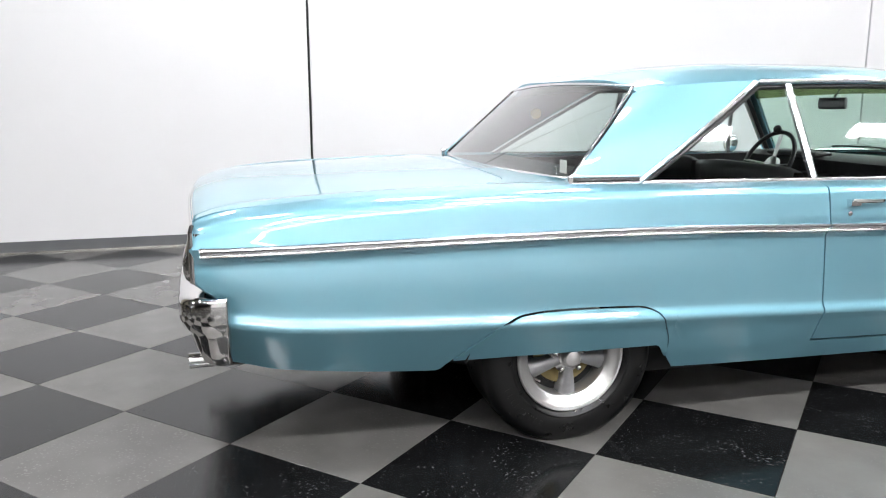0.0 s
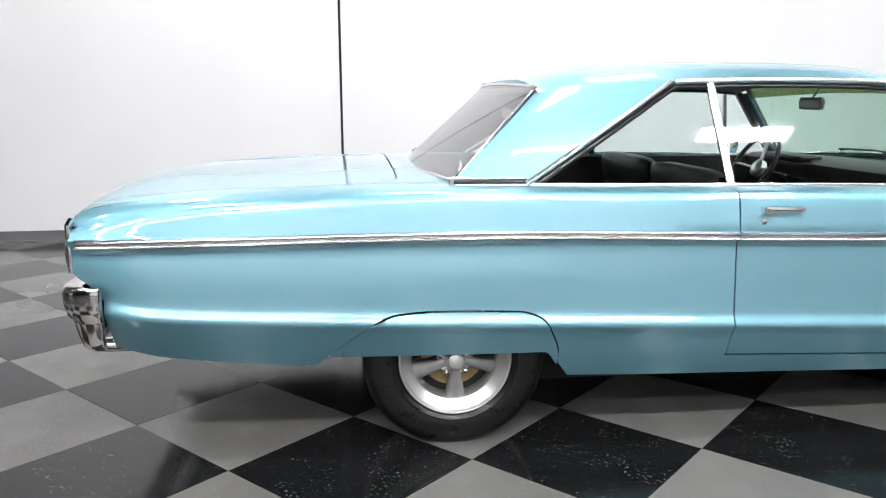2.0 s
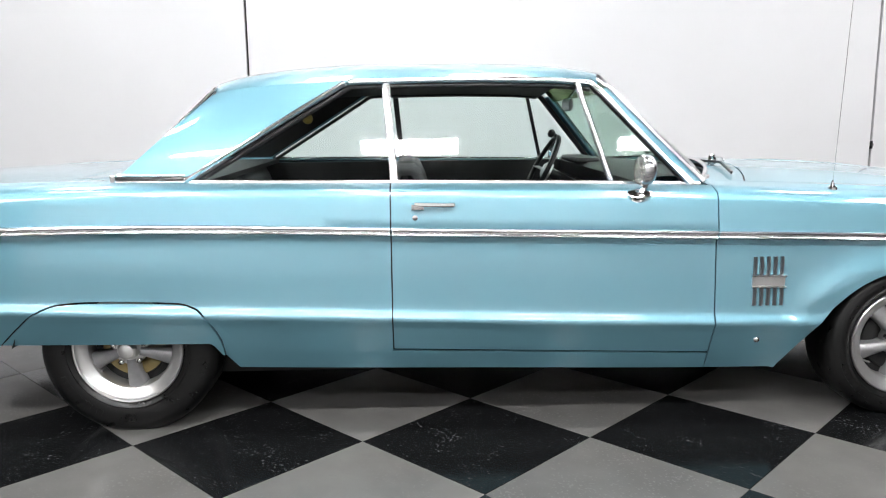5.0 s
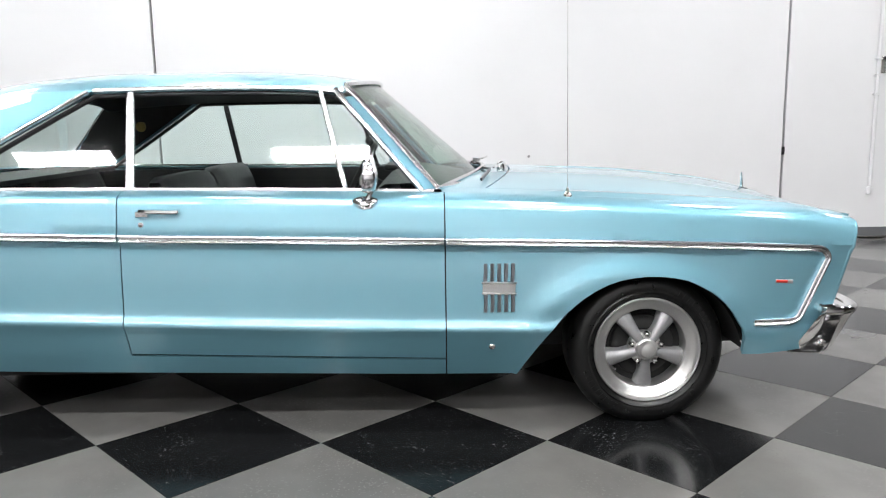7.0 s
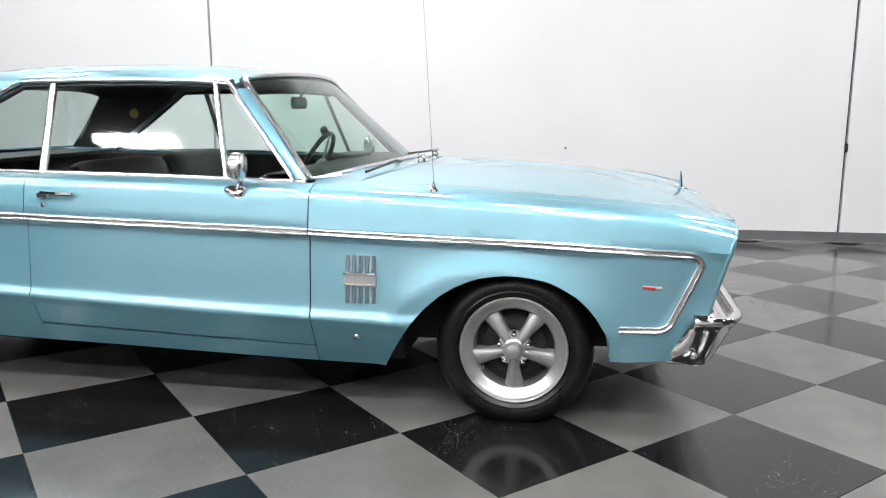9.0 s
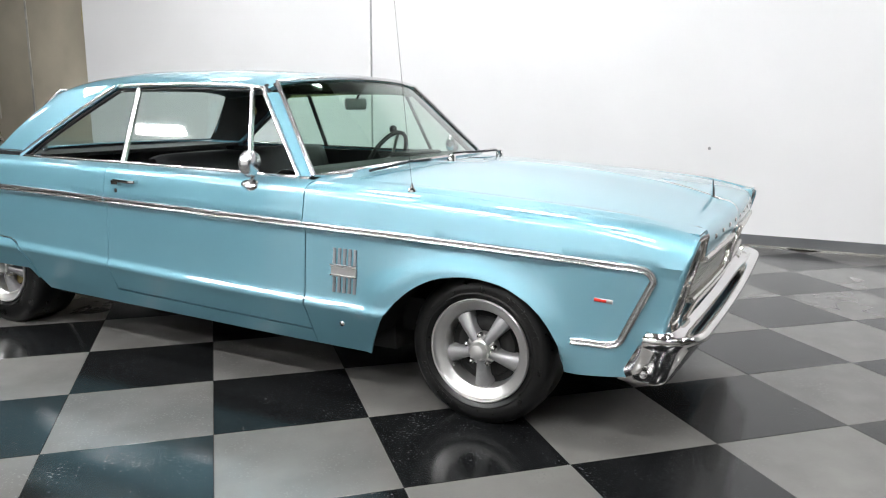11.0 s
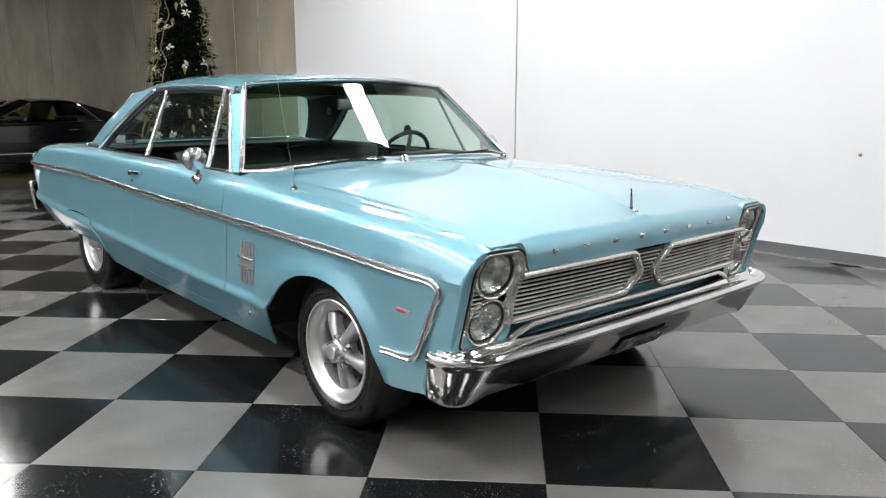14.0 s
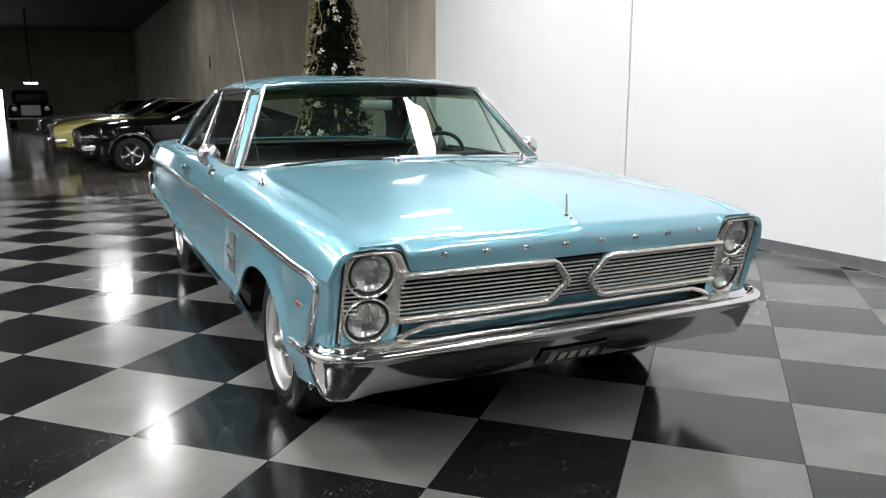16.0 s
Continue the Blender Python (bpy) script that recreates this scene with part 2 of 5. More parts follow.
WHITE_END = -6.80
HALL_BACK = -54.0
JOINTS = (-2.20, 3.955)
for s0, s1 in ((WHITE_END, JOINTS[0] - 0.012), (JOINTS[0] + 0.012, JOINTS[1] - 0.012), (JOINTS[1] + 0.012, 16.0)):
    wall_piece("wall_white", s0, s1, WALL_AT, WALL_AT + 0.25, 0, 6.0, WHITEWALL, "smooth white painted studio wall")
for s in JOINTS:
    wall_piece("wall_joint", s - 0.011, s + 0.011, WALL_AT + 0.045, WALL_AT + 0.24, 0.0, 6.0, SEAM, "dark vertical joint in the white wall", "trim")
wall_piece("wall_concrete", HALL_BACK, WHITE_END, WALL_AT + 0.10, WALL_AT + 0.35, 0, 6.0, CONCRETE, "bare grey concrete panel wall")
wall_piece("wall_hall_end", HALL_BACK - 0.25, HALL_BACK, -16.0, WALL_AT + 0.35, 0, 6.0, CONCRETE, "dim concrete end wall of the hall")
# unseen grey wall, added to throw light back onto the car's side
wall_piece("bounce_wall", -6.65, 16.0, -8.25, -8.0, 0, 6.0, GREYWALL, "unseen plain grey wall opposite, added to bounce light")
# unseen walls, added to close the place and keep its surroundings dark
wall_piece("wall_opposite_hall", HALL_BACK, -6.65, -16.25, -16.0, 0, 6.0, CEIL, "unseen dark wall, added to close the hall")
wall_piece("wall_return", -6.65, -6.4, -16.0, -8.25, 0, 6.0, CEIL, "unseen dark return wall, added beside the studio")
wall_piece("wall_front", 16.0, 16.25, -8.25, WALL_AT + 0.25, 0, 6.0, SLAB, "unseen plain dark end wall, added to close the studio")
wall_piece("ceiling", HALL_BACK, 16.25, -16.25, WALL_AT + 0.35, 6.0, 6.2, CEIL, "dark painted hall ceiling", "ceiling")
wall_piece("floor_slab", HALL_BACK, 16.25, -16.25, WALL_AT + 0.35, -0.2, -0.012, SLAB, "dark polished concrete floor", "floor")


# ---- the ceiling lights ----
def ceiling_light(s, n, z=4.6, ls=1.2, ln=0.30, lit=GLOW):
    m = Matrix.Translation(room(s, n, z)) @ ROOM
    t = thing("ceiling_light", "long white hanging strip light, lit", "ceiling light", m, "hall lights")
    part("housing", box(-ls / 2 - 0.02, ls / 2 + 0.02, -ln / 2 - 0.02, ln / 2 + 0.02, 0.0, 0.07), SEAM, t, smooth=False)
    part("diffuser", box(-ls / 2, ls / 2, -ln / 2, ln / 2, -0.012, -0.001), lit, t, smooth=False)
    for x in (-ls / 2, ls / 2):
        part("suspension_rod", box(x - 0.006, x + 0.006, -0.006, 0.006, 0.07, 6.0 - z), SEAM, t, smooth=False)


# the row at -6.2 is unseen, added to brighten the car's side
ROWS = {2.9: (0.50, 0.70, GLOW_WALL), -0.25: (0.60, 0.38, GLOW), -3.25: (0.98, 0.18, GLOW_SIDE), -6.2: (2.30, 0.36, GLOW_FILL)}
for k in range(-2, 5):
    for n, (ls, ln, lit) in ROWS.items():
        if k > {2.9: 4, -0.25: 3, -3.25: 2, -6.2: 1}[n]:
            continue
        if n == 2.9 and k == -2:
            continue
        if n == 2.9 and k == 1:
            # the one over the windscreen hangs nearer the wall
            ceiling_light(0.10, 3.06, ls=0.78, ln=0.50, lit=lit)
            continue
        ceiling_light({2.9: -1.57, -3.25: -0.73}.get(n, -1.1) + (2.65 if n == -3.25 else 2.5) * k, 3.6 if n == 2.9 and k == -1 else n, ls=ls, ln=ln, lit=lit)
# those at height 5.85 are added out of view to brighten the far hall
for s, n, z in ((-9.3, 0.65, 4.6), (-20.5, 0.65, 4.6), (-27.0, 1.5, 5.85), (-27.0, -4.0, 5.85), (-34.0, -7.0, 5.85)):
    ceiling_light(s, n, z, ln=0.24, lit=GLOW if s > -12 else GLOW_HALL_FILL)


# ---- the car: lines of the body (x forward, y left, z up, metres) ----
f_width = curve((-2.86, 0.925), (-2.80, 0.945), (-2.7, 0.958), (-2.4, 0.974), (-1.5, 0.99), (0, 1.0), (1.2, 1.0), (2.0, 0.988), (2.31, 0.964))
f_belt = curve((-2.84, 0.892), (-2.78, 0.912), (-2.7, 0.926), (-2.3, 0.955), (-1.5, 0.972), (-1.1, 0.967), (-0.26, 0.957), (0.6, 0.940), (1.0, 0.925), (1.8, 0.880), (2.1, 0.857), (2.25, 0.832), (2.31, 0.812))
f_shoulder = curve((-2.84, 0.845), (-2.7, 0.88), (-2.3, 0.92), (-1.5, 0.948), (-0.26, 0.934), (0.6, 0.91), (1.0, 0.893), (1.8, 0.850), (2.1, 0.829), (2.31, 0.793))
f_trim = curve((-2.86, 0.798), (-1.5, 0.811), (-0.26, 0.783), (0.73, 0.759), (1.56, 0.736), (2.31, 0.702))
f_crease = curve((-2.86, 0.560), (-2.3, 0.521), (-0.9, 0.470), (0.59, 0.420), (1.2, 0.408), (2.31, 0.385))
f_sill = curve((-2.86, 0.408), (-2.25, 0.338), (-1.95, 0.318), (-1.1, 0.253), (-0.27, 0.234), (1.02, 0.211), (1.9, 0.29), (2.31, 0.31))
f_arch = curve((1.010, 0.206), (1.020, 0.226), (1.08, 0.33), (1.14, 0.420), (1.22, 0.505), (1.31, 0.566), (1.40, 0.600), (1.51, 0.613), (1.62, 0.602), (1.72, 0.562), (1.80, 0.502), (1.855, 0.425), (1.885, 0.36), (1.886, 0.29))
f_skirt = curve((-2.025, 0.326), (-1.985, 0.366), (-1.90, 0.44), (-1.82, 0.50), (-1.74, 0.530), (-1.62, 0.538), (-1.30, 0.530), (-1.22, 0.505), (-1.17, 0.43), (-1.145, 0.36), (-1.138, 0.262))
f_topc = curve((-2.84, 0.932), (-2.78, 0.952), (-2.7, 0.963), (-2.2, 0.980), (-1.5, 0.995), (0.6, 0.99), (1.05, 0.982), (1.5, 0.962), (1.9, 0.922), (2.1, 0.888), (2.23, 0.853), (2.31, 0.825))
EDGE_IN = 0.115


def rows_at(x):
    zb, zc, zt, zs, zk = f_sill(x), f_crease(x), f_trim(x), f_shoulder(x), f_belt(x)
    e = smoothstep(1.95, 2.25, x) + smoothstep(-2.5, -2.8, x)
    m = zt - zc
    up = zs - zt
    q = smoothstep(-0.5, -1.5, x)
    k = 1 - smoothstep(1.78, 1.95, x)
    low = [(zb - 0.2, 0.17), (zb, 0.101), (zb + 0.35 * (zc - zb), 0.065), (zc - 0.035, 0.019), (zc - 0.014, 0.006), (zc - 0.005, 0.001), (zc + 0.002, 0.0), (zc + 0.009, 0.0018), (zc + 0.017, 0.0055), (zc + 0.027, 0.0107), (zc + 0.036, 0.0145), (zc + 0.044, 0.0162), (zc + 0.062, 0.0176),
           (zc + 0.32 * m, 0.0205 - 0.0020 * q), (zc + 0.45 * m, 0.0228 - 0.0030 * q), (zc + 0.6 * m, 0.0260 - 0.0025 * q), (zc + 0.75 * m, 0.0300), (zt - 0.045, 0.0330 + 0.0015 * q), (zt - 0.032, 0.0320), (zt - 0.018, 0.0230)]
    low = [(z, y * k + (1 - k) * (0.020 + 0.10 * max(0.0, zc - 0.02 - z))) for z, y in low]
    return low + [(zt + 0.012, 0.010), (zt + 0.35 * up, 0.0180), (zt + 0.65 * up, 0.0255),
                  (zt + 0.86 * up, 0.0315 + 0.006 * e), (zs, 0.0395 + 0.0085 * e), (zs + 0.3 * (zk - zs), 0.0480 + 0.008 * e), (zs + 0.6 * (zk - zs), 0.069), (zs + 0.86 * (zk - zs), 0.093), (zk, EDGE_IN)]


def bump_out(x, z):
    """The rolled lip round the front wheel opening."""
    d = 0.40 * (math.hypot((x - 1.455) / 0.43, (z - 0.25) / 0.363) - 1)
    return 0.024 * math.exp(-(max(d, 0) / 0.075) ** 2) * smoothstep(0.90, 1.12, x) * smoothstep(2.05, 1.88, x) * (0.35 + 0.65 * smoothstep(0.36, 0.54, z)) if z < 0.75 else 0.0


def lean(x, z):
    """Slope of the nose and tail edges."""
    f = smoothstep(1.95, 2.30, x)
    r = smoothstep(-2.55, -2.84, x)
    nose = 2.236 + (z - 0.49) * 0.285 - 2.306
    if z > 0.80:
        nose = 0.0183
    tail = 0.0
    if z > 0.80:
        tail = (z - 0.80) * 0.14
    else:
        tail = 0.10 * smoothstep(0.72, 0.60, z)
    return f * nose + r * tail


def side_panel(xs, zlo, zhi, sgn, off=0.0, depth=0.0):
    out = []
    for x in xs:
        rows = rows_at(x)
        zz = [r[0] for r in rows]
        yy = [r[1] for r in rows]
        lo, hi = zlo(x), zhi(x)
        line = []
        for z in sorted(zz + [lo + e for e in (0, 0.012, 0.028, 0.046, 0.066, 0.090, 0.120, 0.155)] + [hi]):
            zc = min(max(z, lo), hi)
            y = f_width(x) - float(np.interp(zc, zz, yy)) + off + bump_out(x, zc)
            line.append((x + lean(x, zc), sgn * y, zc))
        out.append(line)
    return grid(out, flip=sgn < 0)


def top_z(x, y):
    ye = f_width(x) - EDGE_IN
    v = min(abs(y) / ye, 1.0)
    zc, ze = f_topc(x), f_belt(x)
    crown = 0.006 * math.exp(-((v - 0.945) / 0.035) ** 2) * (smoothstep(0.95, 1.3, x) * smoothstep(2.27, 2.05, x) + smoothstep(-1.5, -1.9, x) * smoothstep(-2.84, -2.6, x))
    return ze + (zc - ze) * (1 - v ** 2.4) + crown + 0.010 * math.exp(-abs(y) / 0.06) * smoothstep(1.05, 1.4, x)


def stations(a, b, step=0.04, extra=()):
    n = max(2, int(round((b - a) / step)) + 1)
    xs = set(round(v, 4) for v in span(a, b, n))
    xs |= set(e for e in extra if a < e < b)
    return sorted(xs)


car = thing("turquoise_coupe", "glossy turquoise 1960s two-door hardtop coupe with chrome trim", "car", CAR)
ARCHX = (1.01, 1.02, 1.05, 1.08, 1.11, 1.14, 1.18, 1.26, 1.31, 1.35, 1.45, 1.57, 1.67, 1.76, 1.80, 1.83, 1.855, 1.87, 1.885, 1.8865)
SKX = (-2.025, -2.005, -1.985, -1.86, -1.82, -1.78, -1.74, -1.68, -1.30, -1.26, -1.22, -1.195, -1.17, -1.157, -1.145, -1.14)
SKFINE = tuple(-2.02 + 0.0125 * k for k in range(71)) + tuple(-1.20 + 0.004 * k for k in range(16))
GAP = 0.0025
DOOR_R, DOOR_F = -0.495, 0.730
f_doorlow = curve((-0.6, 0.326), (0.8, 0.282))


def skirt_gap(x):
    """Half the joint round the fender skirt, wider upright where its edge is steep."""
    slope = (f_skirt(x + 0.004) - f_skirt(x - 0.004)) / 0.008
    return min(0.0030 * math.sqrt(1 + slope * slope), 0.018)


def low_quarter(x):
    return f_skirt(x) + skirt_gap(x) if -2.025 <= x <= -1.138 else f_sill(x)


def low_fender(x):
    return f_arch(x) if 1.01 <= x <= 1.886 else f_sill(x)


for sgn in (-1, 1):
    belt = lambda x: f_belt(x)
    part("rear_quarter", side_panel(stations(-2.84, DOOR_R - GAP, 0.05, SKX + SKFINE), low_quarter, belt, sgn), PAINT, car, solid=0.010)
    skirt_low = lambda x: 0.363 - 0.055 * smoothstep(-1.205, -1.142, x) ** 1.7
    part("fender_skirt", side_panel(stations(-1.982, -1.1445, 0.04, SKX + SKFINE), skirt_low, lambda x: max(f_skirt(x) - skirt_gap(x), skirt_low(x) + 0.004), sgn, 0.004), PAINT, car, solid=0.010)
    part("door", side_panel(stations(DOOR_R + GAP, DOOR_F - GAP, 0.05), lambda x: f_doorlow(x) + 0.0055, belt, sgn, 0.001), PAINT, car, solid=0.010)
    part("rocker", side_panel(stations(DOOR_R - GAP, DOOR_F - GAP, 0.06), f_sill, lambda x: f_doorlow(x) - 0.0055, sgn), PAINT, car, solid=0.010)
    part("front_fender", side_panel(stations(DOOR_F + GAP, 2.306, 0.05, ARCHX), low_fender, belt, sgn), PAINT, car, solid=0.010)
    # dark inner shell behind the joints
    part("inner_shell", side_panel(stations(-2.6, 1.0, 0.1), lambda x: max(f_skirt(x) if -2.025 <= x <= -1.138 else 0, f_sill(x) + 0.02), lambda x: f_belt(x) - 0.03, sgn, -0.03), DARK, car)


# hood, trunk lid and the panels round them
def top_panel(xr, xf, y0, y1, n, m, finish_rows=None):
    """A sheet of the upper surface between y0 and y1; xr and xf give its ends at y."""
    rows = []
    for j in range(m):
        y = y0 + (y1 - y0) * j / (m - 1)
        a, b = xr(y), xf(y)
        line = [(x + 0.0, y, top_z(x, y)) for x in span(a, b, n)]
        if finish_rows:
            line = finish_rows(y, line)
        rows.append(line)
    return grid(rows)


f_lip = lambda y: 0.727 + 0.076 * smoothstep(0.668, 0.718, abs(y))
f_nose = lambda y: 2.345 - 0.012 * (y / 0.62) ** 2 if abs(y) < 0.62 else 2.333 - 0.010 * smoothstep(0.62, 0.75, abs(y))


def nose_rows(y, line):
    z0 = line[-1][2]
    zl = f_lip(y)
    xn = f_nose(y)
    x0 = line[-1][0]
    for k in (0.25, 0.5, 0.75, 1.0):
        a = k * math.pi / 2
        line.append((x0 + (xn - x0) * math.sin(a), y, z0 + (max(zl + 0.02, z0 - 0.06) - z0) * (1 - math.cos(a))))
    line.append((xn - 0.006, y, zl))
    line.append((xn - 0.035, y, zl - 0.004))
    return line


HOODG = 0.80
hood_rear = lambda y: 1.06 - 0.16 * (abs(y) / 0.8) ** 2
part("hood", top_panel(hood_rear, lambda y: 2.27, -HOODG, HOODG, 40, 161, nose_rows), PAINT, car, solid=0.008)
for sgn in (-1, 1):
    rows = []
    for k in range(13):
        line = []
        for x in stations(0.72, 2.27, 0.04):
            ye = f_width(x) - EDGE_IN
            y = ye + (HOODG + 0.0012 - ye) * k / 12
            line.append((x + lean(x, top_z(x, y)), sgn * y, top_z(x, y)))
        y = line[-1][1]
        rows.append(nose_rows(y, line))
    part("fender_top", grid(rows, flip=sgn > 0), PAINT, car, solid=0.008)
part("cowl", top_panel(lambda y: 0.70 + 0.235 * (1 - (abs(y) / 0.85) ** 2), lambda y: hood_rear(y) - 0.007, -0.80, 0.80, 6, 33), PAINT, car, solid=0.006)

TRG = 0.775
TRF = -1.72


def tail_rows(y, line):
    x0, _, z0 = line[0]
    extra = [(x0 - 0.008, y, z0 - 0.006), (x0 - 0.013, y, z0 - 0.018), (x0 - 0.014, y, z0 - 0.050)]
    return extra[::-1] + line


tail_x = lambda y: -2.855 + 0.04 * (abs(y) / 0.9) ** 2
part("trunk_lid", top_panel(tail_x, lambda y: TRF - 0.10 * smoothstep(0.62, 0.775, abs(y)) ** 2, -TRG, TRG, 32, 95, tail_rows), PAINT, car, solid=0.008)
for sgn in (-1, 1):
    rows = []
    for k in range(11):
        line = []
        for x in stations(-2.820, -1.24, 0.05):
            ye = f_width(x) - EDGE_IN
            y = ye + (TRG + 0.005 - ye) * k / 10
            line.append((x, sgn * y, top_z(x, y)))
        rows.append(tail_rows(line[0][1], line))
    part("quarter_top", grid(rows, flip=sgn > 0), PAINT, car, solid=0.008)
part("deck_filler", top_panel(lambda y: TRF + 0.006 - 0.10 * smoothstep(0.62, 0.775, abs(y)) ** 2, lambda y: -1.500 - 0.12 * (1 - (y / 0.842) ** 2), -TRG, TRG, 6, 41), PAINT, car, solid=0.006)
part("trunk_floor", top_panel(lambda y: -2.75, lambda y: -1.5, -0.85, 0.85, 10, 9), DARK, car).location.z = -0.03
part("hood_underside", top_panel(lambda y: 0.8, lambda y: 2.2, -0.86, 0.86, 10, 9), DARK, car).location.z = -0.03
part("underbody", box(-1.70, 1.05, -0.76, 0.76, 0.19, 0.42), DARK, car, smooth=False)
part("engine_tray", box(1.05, 2.05, -0.70, 0.70, 0.27, 0.42), DARK, car, smooth=False)
part("boot_floor", box(-2.65, -1.95, -0.80, 0.80, 0.44, 0.50), DARK, car, smooth=False)

# ---- roof and glass ----
f_roofc = curve((-1.26, 1.348), (-1.1, 1.392), (-0.9, 1.417), (-0.6, 1.434), (-0.2, 1.434), (0.15, 1.422), (0.45, 1.382))
f_drip = curve((-1.26, 1.290), (-1.1, 1.329), (-0.9, 1.347), (-0.6, 1.360), (-0.2, 1.365), (0.15, 1.359), (0.45, 1.324))
f_roofw = curve((-1.26, 0.675), (-1.0, 0.695), (-0.6, 0.705), (0.0, 0.705), (0.30, 0.690), (0.45, 0.66))


def roof_pt(x, v):
    return (x, f_roofw(x) * v, f_roofc(x) - (0.010 + f_roofc(x) - f_drip(x)) * abs(v) ** 5)


roof_f = lambda v: 0.43 - 0.10 * v * v
roof_r = lambda v: -1.235 + 0.055 * v * v
VS = [-1, -0.985, -0.96, -0.92, -0.86] + span(-0.78, 0.78, 15) + [0.86, 0.92, 0.96, 0.985, 1]
part("roof", grid([[roof_pt(x, v) for x in span(roof_r(v), roof_f(v), 28)] for v in VS]), PAINT, car, solid=0.02)


def sail(sgn):
    rows = []
    for t in span(0, 1, 14):
        line = []
        for s in span(0, 1, 12):
            xt = -0.655 + (-1.195 + 0.655) * s
            top = roof_pt(xt, 1)
            low = (-1.262 + (-1.532 + 1.262) * s, 0.872 - 0.022 * s, 0.978 + 0.006 * s)
            p = lerp(top, low, t)
            line.append((p[0], sgn * (p[1] + 0.02 * math.sin(math.pi * t)), p[2]))
        rows.append(line)
    return grid(rows, flip=sgn > 0)


for sgn in (-1, 1):
    part("sail_panel", sail(sgn), PAINT, car, solid=0.02)


def glass_sheet(tl, tr, bl, br, bow_top, bow_low, n=14, m=10, lift=0.0):
    """A curved pane between four corners; the bows push the middle in x."""
    rows = []
    for i in range(m):
        t = i / (m - 1)
        line = []
        for j in range(n):
            s = j / (n - 1)
            a, b = lerp(tl, tr, s), lerp(bl, br, s)
            p = lerp(a, b, t)
            k = 1 - (2 * s - 1) ** 2
            line.append((p[0] + k * (bow_top + (bow_low - bow_top) * t), p[1], p[2] + k * lift * (1 - t)))
        rows.append(line)
    return rows


WS = glass_sheet((0.335, -0.645, 1.352), (0.335, 0.645, 1.352), (0.700, -0.865, 0.945), (0.700, 0.865, 0.945), 0.095, 0.235, 21, 10, 0.030)
RW = glass_sheet((-1.185, -0.676, 1.322), (-1.185, 0.676, 1.322), (-1.512, -0.842, 0.986), (-1.512, 0.842, 0.986), -0.05, -0.12, 21, 10, 0.022)
part("windscreen", grid(WS, flip=True), SCREEN, car, "green-tinted curved windscreen").visible_shadow = False
part("tint_band", grid([[(x - 0.004, y, z - 0.003) for x, y, z in lerp_row] for lerp_row in [[lerp(WS[0][j], WS[9][j], t) for j in range(21)] for t in (0.0, 0.06, 0.12, 0.17)]]), BAND, car, "dark tinted band across the windscreen").visible_shadow = False
part("rear_window", grid(RW), REARGLASS, car, "curved rear window").visible_shadow = False


def gy(z):
    return 0.862 - (z - 0.96) / 0.385 * 0.168


for sgn in (-1, 1):
    for nm, poly in (("quarter_glass", [(-0.50, 1.335), (-0.68, 1.335), (-1.235, 0.96), (-0.475, 0.96)]),
                     ("door_glass", [(-0.50, 1.335), (-0.475, 0.955), (0.355, 0.94), (0.236, 1.325)]),
                     ("vent_glass", [(0.236, 1.325), (0.355, 0.94), (0.610, 0.94), (0.28, 1.325)])):
        bm = bmesh.new()
        bm.faces.new([bm.verts.new((x, sgn * gy(z), z)) for x, z in poly])
        part(nm, bm, SIDEGLASS, car, smooth=False).visible_shadow = False


# ---- bright trim ----
def side_y(x, z, off=0.0):
    rows = rows_at(x)
    return f_width(x) - float(np.interp(z, [r[0] for r in rows], [r[1] for r in rows])) + off + bump_out(x, z)


def flat_section(h, d):
    """A shallow rounded strip, h half high and d proud."""
    return [(-h, -0.003), (h, -0.003), (h, d * 0.35), (h * 0.86, d * 0.75), (h * 0.62, d * 0.9), (h * 0.40, d * 0.75), (h * 0.28, d * 0.2), (h * 0.02, d * 0.2), (-h * 0.08, d * 0.75), (-h * 0.40, d), (-h * 0.75, d * 0.85), (-h, d * 0.35)]


def plain_section(h, d):
    return [(-h, -0.003), (h, -0.003), (h, d * 0.5), (h * 0.6, d), (-h * 0.6, d), (-h, d * 0.5)]


def side_line(xs, zf, sgn, off=0.0):
    return [(x + lean(x, zf(x)), sgn * side_y(x, zf(x), off), zf(x)) for x in xs]


